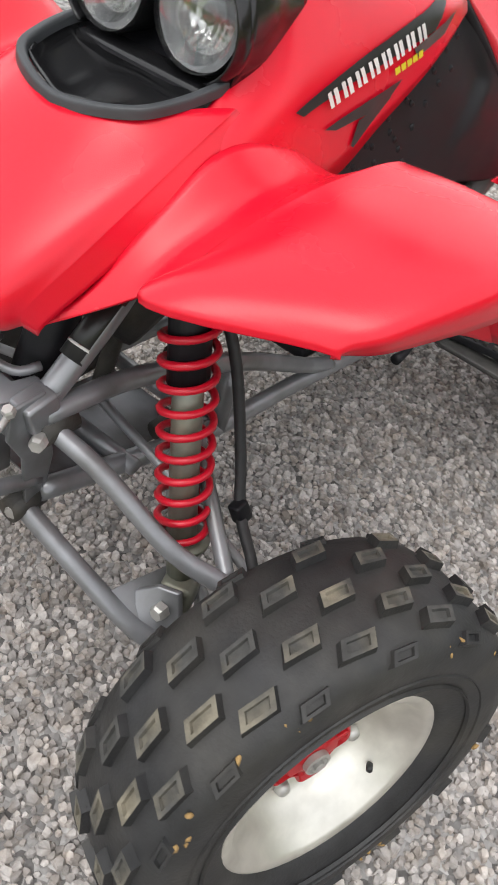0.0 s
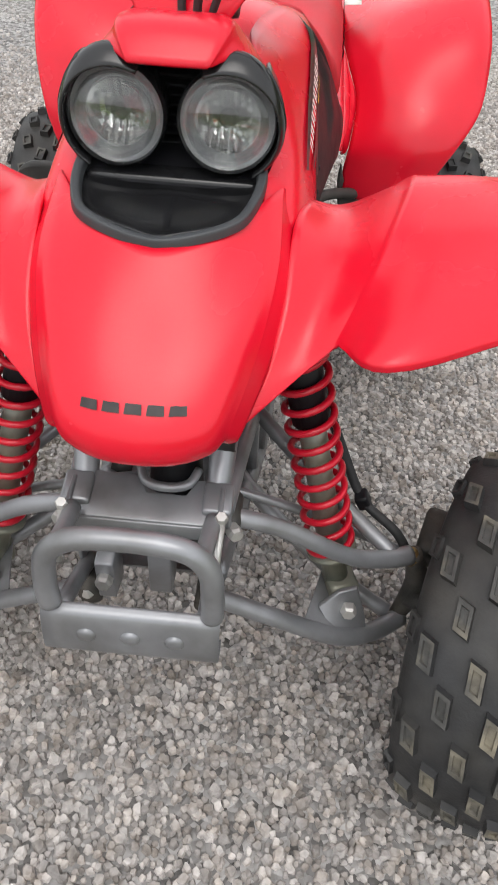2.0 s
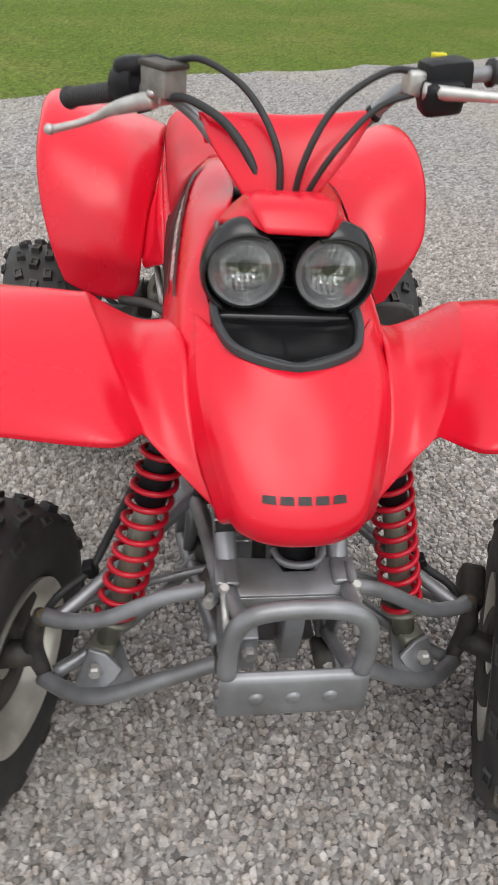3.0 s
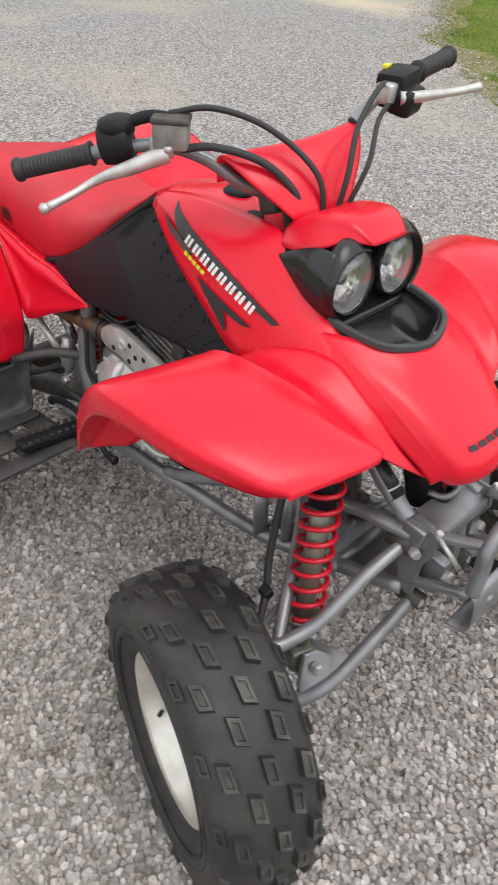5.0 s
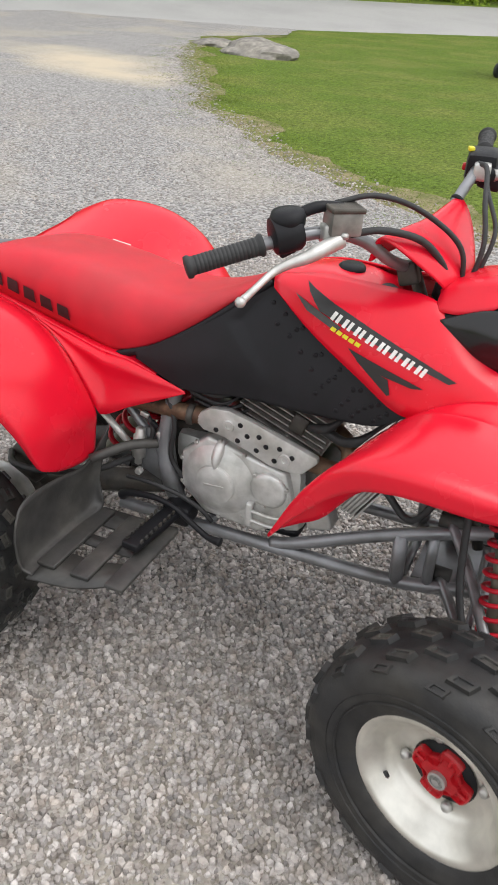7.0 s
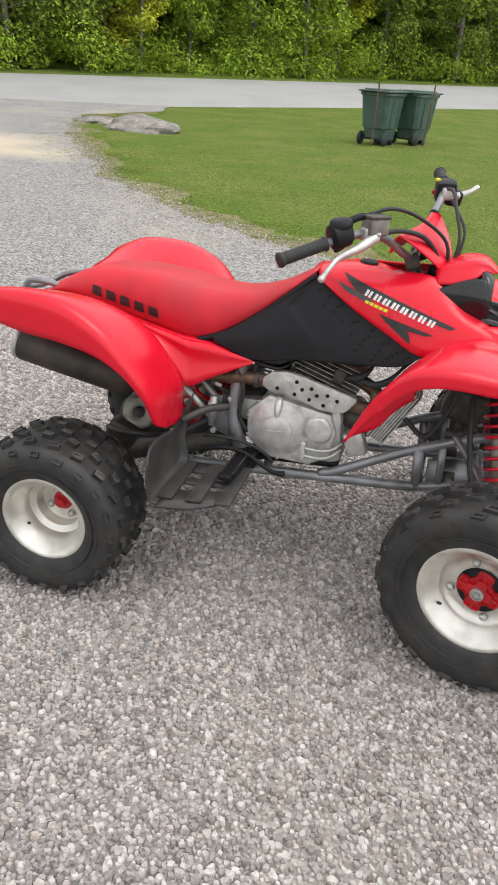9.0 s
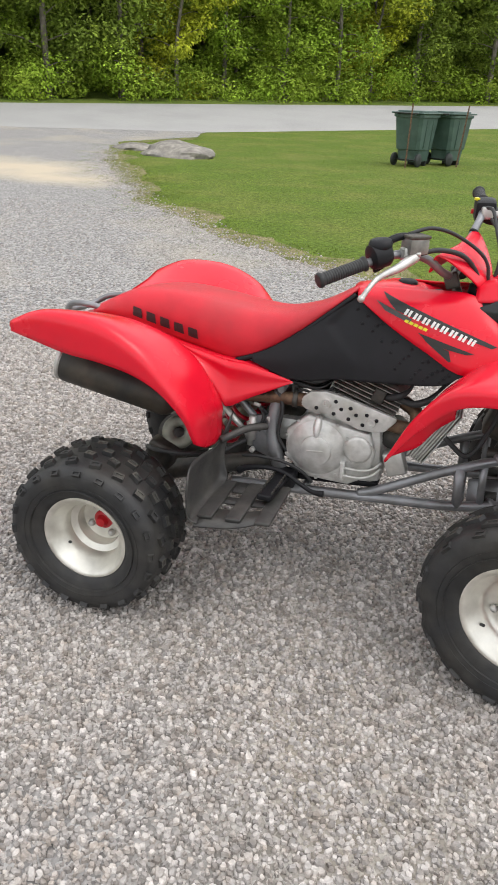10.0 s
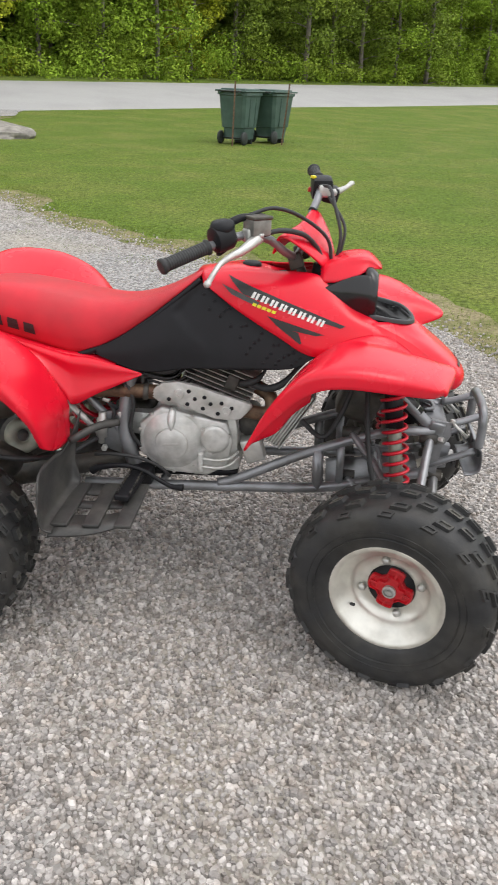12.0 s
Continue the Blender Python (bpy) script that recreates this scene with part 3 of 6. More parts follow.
# hood: from the lip of the air scoop down over the nose
def creased(half):
    """Adds a firm edge near the side of a half row."""
    p0, p1 = Vector(half[0]), Vector(half[1])
    edge = [p1.lerp(p0, f) + Vector((0, 0, lift)) for f, lift in ((0.66, 0.0035), (0.54, 0.0055))]
    return [tuple(p0 - Vector((0, 0, 0.006)))] + [tuple(p) for p in edge] + list(half[1:])


hood_rows = [whole(creased(r)) for r in (
    [(0.500, -0.143, 0.868), (0.558, -0.112, 0.877), (0.614, -0.078, 0.870), (0.650, 0, 0.857)],
    [(0.610, -0.150, 0.822), (0.655, -0.108, 0.832), (0.690, -0.055, 0.822), (0.702, 0, 0.815)],
    [(0.690, -0.135, 0.762), (0.735, -0.096, 0.778), (0.760, -0.052, 0.770), (0.768, 0, 0.766)],
    [(0.750, -0.112, 0.708), (0.788, -0.080, 0.726), (0.803, -0.045, 0.724), (0.808, 0, 0.724)],
    [(0.752, -0.100, 0.686), (0.782, -0.078, 0.688), (0.800, -0.044, 0.686), (0.806, 0, 0.686)],
    [(0.738, -0.080, 0.677), (0.756, -0.062, 0.674), (0.768, -0.036, 0.672), (0.772, 0, 0.672)])]
thick(part("hood", skin(hood_rows, 30, 53, -1), RED, bike), 0.004)

# brow above the lamps
brow_rows = [whole(r) for r in (
    [(0.372, -0.086, 0.968), (0.372, -0.068, 0.990), (0.372, -0.045, 1.002), (0.372, 0, 1.004)],
    [(0.420, -0.098, 0.974), (0.420, -0.074, 1.004), (0.424, -0.050, 1.026), (0.428, 0, 1.028)],
    [(0.470, -0.094, 0.992), (0.468, -0.070, 1.018), (0.470, -0.056, 1.035), (0.474, 0, 1.038)],
    [(0.502, -0.072, 1.008), (0.503, -0.062, 1.021), (0.505, -0.053, 1.031), (0.507, 0, 1.034)],
    [(0.532, -0.045, 1.004), (0.535, -0.044, 1.005), (0.538, -0.040, 1.006), (0.540, 0, 1.006)])]
thick(part("lamp_brow", skin(brow_rows, 18, 21, -1), RED, bike), 0.004)

# shroud beside the tank
shell("tank_shroud", [
    [(0.045, -0.072, 0.968), (0.047, -0.085, 0.962), (0.050, -0.092, 0.954), (0.052, -0.097, 0.945)],
    [(0.140, -0.066, 0.985), (0.145, -0.112, 0.957), (0.150, -0.124, 0.925), (0.150, -0.130, 0.886)],
    [(0.260, -0.060, 0.985), (0.265, -0.116, 0.950), (0.270, -0.145, 0.900), (0.265, -0.156, 0.828)],
    [(0.372, -0.075, 0.982), (0.385, -0.104, 0.953), (0.400, -0.150, 0.885), (0.370, -0.174, 0.782)],
    [(0.460, -0.106, 0.918), (0.465, -0.122, 0.902), (0.475, -0.150, 0.872), (0.460, -0.172, 0.815)],
    [(0.530, -0.108, 0.880), (0.535, -0.122, 0.872), (0.545, -0.148, 0.848), (0.550, -0.168, 0.798)],
    [(0.575, -0.112, 0.850), (0.582, -0.122, 0.842), (0.592, -0.142, 0.815), (0.596, -0.160, 0.782)]], 30, 14)

# front fender
fender_rows = [
    [(0.250, -0.315, 0.640), (0.244, -0.330, 0.632), (0.238, -0.345, 0.625), (0.228, -0.375, 0.614), (0.214, -0.412, 0.606), (0.216, -0.418, 0.600)],
    [(0.300, -0.225, 0.704), (0.296, -0.265, 0.709), (0.292, -0.300, 0.712), (0.282, -0.370, 0.724), (0.274, -0.440, 0.735), (0.282, -0.450, 0.700)],
    [(0.362, -0.172, 0.768), (0.362, -0.215, 0.780), (0.362, -0.262, 0.792), (0.356, -0.370, 0.818), (0.348, -0.462, 0.828), (0.360, -0.474, 0.785)],
    [(0.450, -0.164, 0.832), (0.448, -0.212, 0.824), (0.446, -0.288, 0.866), (0.446, -0.370, 0.872), (0.436, -0.470, 0.858), (0.440, -0.482, 0.815)],
    [(0.555, -0.148, 0.850), (0.556, -0.200, 0.824), (0.560, -0.262, 0.856), (0.566, -0.345, 0.864), (0.572, -0.458, 0.848), (0.568, -0.468, 0.806)],
    [(0.650, -0.142, 0.796), (0.640, -0.184, 0.788), (0.624, -0.236, 0.824), (0.680, -0.290, 0.832), (0.668, -0.418, 0.818), (0.658, -0.424, 0.786)],
    [(0.708, -0.126, 0.736), (0.688, -0.166, 0.752), (0.664, -0.210, 0.782), (0.734, -0.248, 0.810), (0.702, -0.388, 0.800), (0.692, -0.394, 0.784)],
    [(0.752, -0.098, 0.690), (0.722, -0.134, 0.714), (0.674, -0.204, 0.770), (0.740, -0.248, 0.798), (0.706, -0.386, 0.790), (0.698, -0.391, 0.781)]]


def ridged(row):
    """Tightens the bend where the fender rises out of its valley."""
    p = [Vector(q) for q in row]
    return [tuple(q) for q in (p[0], p[1], p[1].lerp(p[2], 0.78), p[2] + Vector((0, 0, 0.003)), p[2].lerp(p[3], 0.16) + Vector((0, 0, 0.003)), p[3], p[4], p[5])]


fender_rows = [ridged(row) for row in fender_rows]
shell("front_fender", fender_rows, 46, 40)
# wall inside the wheel arch, at the back of the front fender
shell("fender_liner", [
    [(0.224, -0.398, 0.612), (0.223, -0.397, 0.609), (0.222, -0.396, 0.605)],
    [(0.258, -0.378, 0.684), (0.256, -0.374, 0.650), (0.256, -0.374, 0.617)],
    [(0.294, -0.352, 0.722), (0.293, -0.352, 0.680), (0.294, -0.354, 0.632)],
    [(0.332, -0.318, 0.776), (0.331, -0.318, 0.725), (0.332, -0.320, 0.672)],
    [(0.376, -0.296, 0.816), (0.375, -0.298, 0.760), (0.374, -0.300, 0.702)]], 16, 8)

# rear fender: flap in front of the wheel, arch, tail, and the wedge beside the seat
for side in (-1, 1):
    bm = skin([
        [(-0.311, -0.214, 0.498), (-0.312, -0.262, 0.494), (-0.316, -0.330, 0.508), (-0.320, -0.385, 0.535), (-0.334, -0.392, 0.542)],
        [(-0.314, -0.204, 0.550), (-0.312, -0.255, 0.555), (-0.314, -0.335, 0.562), (-0.324, -0.398, 0.572), (-0.340, -0.405, 0.572)],
        [(-0.319, -0.198, 0.606), (-0.314, -0.250, 0.622), (-0.318, -0.340, 0.630), (-0.338, -0.415, 0.634), (-0.356, -0.424, 0.626)],
        [(-0.388, -0.181, 0.694), (-0.366, -0.245, 0.724), (-0.370, -0.340, 0.732), (-0.395, -0.436, 0.728), (-0.410, -0.446, 0.700)],
        [(-0.452, -0.164, 0.738), (-0.440, -0.240, 0.790), (-0.455, -0.335, 0.812), (-0.475, -0.446, 0.818), (-0.484, -0.457, 0.748)],
        [(-0.520, -0.150, 0.768), (-0.530, -0.232, 0.824), (-0.555, -0.330, 0.860), (-0.580, -0.445, 0.874), (-0.588, -0.456, 0.772)],
        [(-0.600, -0.142, 0.788), (-0.625, -0.230, 0.840), (-0.650, -0.330, 0.876), (-0.690, -0.444, 0.892), (-0.698, -0.456, 0.786)],
        [(-0.740, -0.132, 0.806), (-0.760, -0.220, 0.836), (-0.780, -0.320, 0.866), (-0.800, -0.432, 0.886), (-0.802, -0.444, 0.806)],
        [(-0.830, -0.118, 0.800), (-0.865, -0.200, 0.822), (-0.885, -0.310, 0.842), (-0.890, -0.415, 0.848), (-0.888, -0.425, 0.818)]], 52, 24, side)
    skin([
        [(-0.520, -0.146, 0.770), (-0.520, -0.148, 0.769), (-0.520, -0.149, 0.768), (-0.520, -0.150, 0.767)],
        [(-0.470, -0.146, 0.757), (-0.464, -0.155, 0.751), (-0.458, -0.156, 0.745), (-0.450, -0.163, 0.738)],
        [(-0.415, -0.146, 0.745), (-0.408, -0.160, 0.734), (-0.400, -0.163, 0.718), (-0.387, -0.181, 0.694)],
        [(-0.355, -0.147, 0.731), (-0.346, -0.163, 0.716), (-0.336, -0.164, 0.680), (-0.319, -0.197, 0.607)],
        [(-0.320, -0.147, 0.724), (-0.312, -0.164, 0.708), (-0.304, -0.164, 0.668), (-0.298, -0.190, 0.590)],
        [(-0.265, -0.148, 0.722), (-0.256, -0.163, 0.704), (-0.248, -0.161, 0.670), (-0.240, -0.176, 0.620)],
        [(-0.190, -0.149, 0.706), (-0.183, -0.159, 0.694), (-0.178, -0.158, 0.676), (-0.172, -0.164, 0.652)],
        [(-0.112, -0.153, 0.687), (-0.112, -0.154, 0.685), (-0.111, -0.154, 0.684), (-0.110, -0.155, 0.682)]], 36, 10, side, bm)
    skin([[(x, -0.085, z + 0.004), (x, -0.120, z + 0.003), (x, y, z)] for x, y, z in ((-0.740, -0.133, 0.805), (-0.600, -0.143, 0.787), (-0.520, -0.148, 0.770), (-0.470, -0.147, 0.756), (-0.415, -0.147, 0.744), (-0.355, -0.148, 0.730), (-0.265, -0.149, 0.721), (-0.190, -0.150, 0.705))], 20, 6, side, bm)
    thick(part("rear_fender", bm, RED, bike), 0.004)

# tail deck between the rear fenders
deck = [whole(r) for r in (
    [(-0.640, -0.150, 0.775), (-0.640, -0.07, 0.780), (-0.640, 0, 0.780)],
    [(-0.740, -0.134, 0.800), (-0.740, -0.07, 0.796), (-0.740, 0, 0.796)],
    [(-0.850, -0.116, 0.800), (-0.865, -0.07, 0.790), (-0.870, 0, 0.788)])]
thick(part("tail_deck", skin(deck, 8, 9, -1), RED, bike), 0.005)

# tank cover between the shrouds
cover = [whole(r) for r in (
    [(0.030, -0.076, 0.960), (0.030, -0.04, 0.972), (0.030, 0, 0.975)],
    [(0.140, -0.074, 0.970), (0.140, -0.05, 0.985), (0.140, 0, 0.990)],
    [(0.230, -0.066, 0.970), (0.230, -0.05, 0.975), (0.230, 0, 0.972)],
    [(0.270, -0.066, 0.965), (0.275, -0.05, 0.930), (0.275, 0, 0.915)])]
thick(part("tank_cover", skin(cover, 14, 11, -1), RED, bike), 0.004)
part("fuel_cap", lathe([(0.028, -0.004), (0.028, 0.010), (0.023, 0.015), (0, 0.015)], (0.175, 0, 0.980), (0.05, 0, 1), 20), BLACK, bike, "black round fuel cap")

# black side panel with small raised dots
panel_rows = [
    [(-0.250, -0.136, 0.740), (-0.246, -0.140, 0.735), (-0.242, -0.143, 0.728)],
    [(-0.160, -0.130, 0.792), (-0.140, -0.148, 0.745), (-0.112, -0.152, 0.692)],
    [(-0.060, -0.118, 0.862), (-0.010, -0.146, 0.790), (0.030, -0.156, 0.714)],
    [(0.046, -0.090, 0.950), (0.100, -0.136, 0.850), (0.150, -0.161, 0.722)],
    [(0.152, -0.124, 0.886), (0.200, -0.147, 0.820), (0.250, -0.166, 0.732)],
    [(0.270, -0.150, 0.830), (0.300, -0.160, 0.790), (0.320, -0.170, 0.744)],
    [(0.375, -0.168, 0.786), (0.376, -0.171, 0.783), (0.377, -0.172, 0.780)]]
for side in (-1, 1):
    bm = skin(panel_rows, 90, 36, side)
    for v in bm.verts:
        edge = -0.020 + (0.75 * (v.co.z - 0.862) if v.co.z > 0.862 else 1.05 * (0.862 - v.co.z))
        v.co.y += -side * 0.011 * ease(-0.020, 0.016, v.co.x - edge) * ease(0.74, 0.87, v.co.z)
    thick(part("side_panel", bm, BLACK, bike, "black plastic side panel with small raised dots"), 0.004)
    fine = [glide(r, 12) for r in panel_rows]
    cols = [glide([r[j] for r in fine], 30) for j in range(12)]
    for i, j in ((14, 2), (15, 3), (14, 4), (16, 4), (15, 5), (17, 3), (16, 6), (18, 5), (17, 7), (19, 4), (19, 7), (18, 8), (20, 6), (21, 4), (20, 9), (21, 8), (22, 6), (22, 9), (23, 5), (23, 8), (24, 7), (24, 10), (25, 6), (25, 9), (26, 8), (19, 10), (21, 10), (17, 9)):
        p = cols[j][i]
        part("dot", lathe([(0.0060, -0.002), (0.0046, 0.0009), (0.0024, 0.0014), (0, 0.0010)], (p.x, -side * (p.y + 0.011 * ease(0.74, 0.87, p.z)), p.z), (0, side, 0), 10), BLACK, bike)

# seat
seat_rows = []
for x, top, low, w in ((-0.805, 0.808, 0.800, 0.095), (-0.790, 0.828, 0.800, 0.108), (-0.740, 0.856, 0.806, 0.124), (-0.660, 0.893, 0.792, 0.134), (-0.550, 0.906, 0.772, 0.138), (-0.410, 0.895, 0.746, 0.138),
                       (-0.300, 0.880, 0.724, 0.136), (-0.200, 0.874, 0.766, 0.131), (-0.100, 0.898, 0.835, 0.121), (-0.020, 0.936, 0.902, 0.106), (0.042, 0.974, 0.956, 0.084)):
    h = top - low
    seat_rows.append(whole([(x, -w * 0.94, low), (x, -w * 1.0, low + h * 0.30), (x, -w * 0.93, low + h * 0.68), (x, -w * 0.72, top - h * 0.06), (x, -w * 0.35, top), (x, 0, top + 0.002)]))
bm = skin(seat_rows, 48, 31, -1)
thick(part("seat", bm, SEAT_RED, bike, "faded red vinyl seat"), 0.006)
# black tube draws the shadow in the gap between seat and side panel
rim_line = [(r[0][0], r[0][1] * 1.02, r[0][2] - 0.005) for r in seat_rows[6:]]
for s in (1, -1):
    part("seat_edge", tube([(x, s * y, z) for x, y, z in rim_line], 0.009, 40, 6), BLACK, bike, "black line for the shaded gap under the seat")


# ---- wheels ----
def wheel(name, centre, outer_side, tyre_r, tyre_w, rim_r, steer, camber, columns, around, lug_size, front):
    """A tyre with blocks, an alloy rim and a hub; outer_side -1 for the right-hand side."""
    m = pose(*centre) @ pose(0, 0, 0, 0, 0, steer) @ pose(0, 0, 0, camber * outer_side, 0, 0)
    a = Vector((0, outer_side, 0))
    h = tyre_w / 2

    def put(n, bm, mat, parent, label="", angle=None):
        bmesh.ops.transform(bm, matrix=m, verts=bm.verts)
        ob = part(n, bm, mat, parent, label)
        return sharp(ob, angle) if angle else ob

    if front:
        prof = [(rim_r * 0.95, -h * 0.93), (rim_r + 0.007, -h * 0.97), (rim_r + 0.006, -h * 0.88), (rim_r - 0.012, -h * 0.80), (rim_r - 0.018, -h * 0.1), (rim_r - 0.034, h * 0.05), (rim_r - 0.030, h * 0.42),
                (rim_r - 0.012, h * 0.52), (rim_r - 0.010, h * 0.66), (rim_r + 0.004, h * 0.70), (rim_r + 0.006, h * 0.76), (rim_r + 0.001, h * 0.775), (rim_r - 0.010, h * 0.71), (rim_r - 0.016, h * 0.56), (rim_r - 0.034, h * 0.46),
                (rim_r - 0.042, h * 0.20), (rim_r - 0.052, h * 0.06), (rim_r - 0.075, h * 0.02), (0.052, h * 0.08), (0.030, h * 0.08), (0.030, 0.0), (0.030, -h * 0.1), (rim_r - 0.06, -h * 0.06), (rim_r - 0.03, -h * 0.2), (rim_r - 0.020, -h * 0.8)]
        disc = h * 0.08
    else:
        prof = [(rim_r * 0.97, -h * 0.76), (rim_r + 0.006, -h * 0.78), (rim_r - 0.012, -h * 0.70), (rim_r - 0.016, -h * 0.3), (rim_r - 0.034, -h * 0.1), (rim_r - 0.030, h * 0.40), (rim_r - 0.012, h * 0.52), (rim_r - 0.008, h * 0.72),
                (rim_r + 0.004, h * 0.75), (rim_r + 0.006, h * 0.80), (rim_r + 0.001, h * 0.81), (rim_r - 0.010, h * 0.75), (rim_r - 0.016, h * 0.58), (rim_r - 0.034, h * 0.48), (rim_r - 0.038, h * 0.16), (rim_r - 0.056, h * 0.08),
                (rim_r - 0.058, -h * 0.22), (rim_r - 0.075, -h * 0.25), (0.030, -h * 0.22), (0.030, -h * 0.32), (rim_r - 0.05, -h * 0.35)]
        disc = -h * 0.22
    rim = put(name, lathe(prof, (0, 0, 0), a, 48, closed=True), ALLOY, bike, "satin aluminium wheel with a deep dish", 50)
    # tyre carcass
    r0, r1 = rim_r + 0.002, tyre_r
    q = r1 - r0
    lug_h = 0.009 if front else 0.014
    top = r1 - lug_h
    if front:
        tp = [(r0, -h * 0.86), (r0 + q * 0.10, -h * 0.93), (r0 + q * 0.35, -h * 1.0), (r0 + q * 0.60, -h), (r0 + q * 0.80, -h * 0.93), (top - 0.008, -h * 0.74), (top - 0.001, -h * 0.42), (top, 0), (top - 0.001, h * 0.42),
              (top - 0.008, h * 0.74), (r0 + q * 0.80, h * 0.93), (r0 + q * 0.60, h), (r0 + q * 0.35, h * 0.97), (r0 + q * 0.16, h * 0.86), (r0 + q * 0.10, h * 0.84), (r0, h * 0.72), (r0 - 0.006, h * 0.55), (r0 - 0.006, -h * 0.75)]
    else:
        tp = [(r0, -h * 0.74), (r0 + q * 0.12, -h * 0.86), (r0 + q * 0.40, -h * 0.99), (r0 + q * 0.62, -h), (r0 + q * 0.82, -h * 0.92), (top - 0.004, -h * 0.72), (top, -h * 0.35), (top, h * 0.35), (top - 0.004, h * 0.72),
              (r0 + q * 0.82, h * 0.92), (r0 + q * 0.62, h), (r0 + q * 0.40, h * 0.99), (r0 + q * 0.18, h * 0.90), (r0 + q * 0.12, h * 0.88), (r0, h * 0.75), (r0 - 0.006, h * 0.55), (r0 - 0.006, -h * 0.55)]
    bm = lathe(tp, (0, 0, 0), a, 64, closed=True)
    for k in (0.30, 0.44):
        lathe([(r0 + q * k - 0.002, h * 0.955), (r0 + q * k, h * 1.005), (r0 + q * k + 0.002, h * 0.96)], (0, 0, 0), a, 64, bm, caps=False)
    tyre = put("tyre", bm, TYRE, rim, "dusty black tyre with worn tread blocks", 60)
    # blocks of the tread, each a frustum with a sunken top
    g = random.Random(5)
    bm = bmesh.new()
    lw, ll = lug_size
    for ci, (off, shift, twist, tilt) in enumerate(columns):
        for k in range(around):
            ang = 2 * math.pi * (k + shift) / around + g.uniform(-0.008, 0.008)
            y = off * h
            edge = abs(off) > 0.75
            drop = 0.0 if abs(off) < 0.5 else (0.005 if not edge else 0.020 if front else 0.022)
            ll, lw = lug_size[1] * (0.8 if edge else 1.0), lug_size[0] * (0.75 if edge else 1.0)
            f = pose(0, 0, 0, 0, 0, 0) @ Matrix.Rotation(ang, 4, "Y") @ pose(0, y, r1 - lug_h - 0.004 - drop) @ pose(0, 0, 0, -math.copysign(tilt, off) if off else 0, 0, 0) @ pose(0, 0, 0, 0, 0, twist)
            z2 = lug_h + 0.004
            skew = 0.22 * ll if front else 0.0
            lo = [(-ll / 2, -lw / 2, 0), (ll / 2, -lw / 2, 0), (ll / 2, lw / 2, 0), (-ll / 2, lw / 2, 0)]
            hi = [(x * 0.9, y2 * 0.88, z2) for x, y2, _ in lo]
            ins = [(x * 0.62, y2 * 0.5, z2) for x, y2, _ in lo]
            pit = [(x * 0.56, y2 * 0.42, z2 - 0.004) for x, y2, _ in lo]
            rings = [[bm.verts.new(f @ Vector((x + skew * y2 / lw, y2, z)) ) for x, y2, z in ring] for ring in (lo, hi, ins, pit)]
            for r_a, r_b in zip(rings, rings[1:]):
                for j in range(4):
                    wall = bm.faces.new((r_a[j], r_a[(j + 1) % 4], r_b[(j + 1) % 4], r_b[j]))
                    wall.material_index = 1 if r_a is rings[0] or edge else 0
            bm.faces.new(rings[-1]).material_index = 1 if edge else 0
    lugs = put("tread", bm, LUG if front and outer_side > 0 else LUG_DARK, tyre, "grey worn tread blocks with tan dust", 30)
    lugs.data.materials.append(TYRE)
    if front and outer_side > 0:
        bm = bmesh.new()
        for k in range(70):
            t = g.choice((0.4, 1.0, 1.7, 2.4, 3.1, 3.6, 4.4, 5.2, 5.9)) + g.gauss(0, 0.10)
            yy = h * g.uniform(0.86, 0.97)
            rr = r0 + q * g.uniform(0.66, 0.84)
            bmesh.ops.create_icosphere(bm, subdivisions=1, radius=1, matrix=Matrix.Rotation(t, 4, "Y") @ pose(0, yy, rr, -55, 0, g.uniform(0, 180)) @ Matrix.Diagonal((g.uniform(0.003, 0.008), g.uniform(0.003, 0.006), 0.002, 1)))
        tagged(put("mud", bm, MUD, tyre, "orange-brown dried mud flecks"), kind="stuff")
    # hub, nuts and valve
    if front:
        # no cut-out here: a black disc gives the darkness of the opening behind the hub
        put("hub_opening", lathe([(0.064, disc - 0.001), (0.064, disc + 0.0012), (0.0, disc + 0.0012)], (0, 0, 0), a, 32), BLACK, rim, "black disc for the shaded opening in the wheel centre")
        arms = []
        for k in range(72):
            t = 2 * math.pi * k / 72
            lobe = 0.5 + 0.5 * math.cos(4 * t + 0.9)
            arms.append((0.041 + 0.020 * ease(0.10, 0.62, lobe), t))
        bm = bmesh.new()
        rings = [[Vector((r * f * math.cos(t), outer_side * (disc + d), r * f * math.sin(t))) for r, t in arms] for f, d in ((0.98, 0.002), (1.0, 0.012), (0.95, 0.016), (0.90, 0.016), (0.86, 0.011), (0.66, 0.011), (0.60, 0.019))]
        rings.append([Vector((0.020 * math.cos(t), outer_side * (disc + 0.021), 0.020 * math.sin(t))) for r, t in arms])
        vs = add_grid(bm, rings, True)
        bm.faces.new(vs[-1])
        hub_part = put("hub", bm, HUB_RED, rim, "red painted four-lobed wheel hub", 30)
        for k in range(4):
            t = math.pi / 2 * k - 0.225
            rib = block((0.030, 0.007, 0.007), (0.040, outer_side * (disc + 0.0135), 0), (0, 0, 0), 0.002)
            bmesh.ops.transform(rib, matrix=Matrix.Rotation(-t, 4, "Y"), verts=rib.verts)
            put("hub_rib", rib, HUB_RED, rim)
        put("axle_cap", lathe([(0.018, disc + 0.022), (0.018, disc + 0.030), (0.014, disc + 0.031), (0.013, disc + 0.026), (0.007, disc + 0.026), (0.007, disc + 0.034), (0, disc + 0.034)], (0, 0, 0), a, 16), BRIGHT, rim, "grey axle nut", 30)
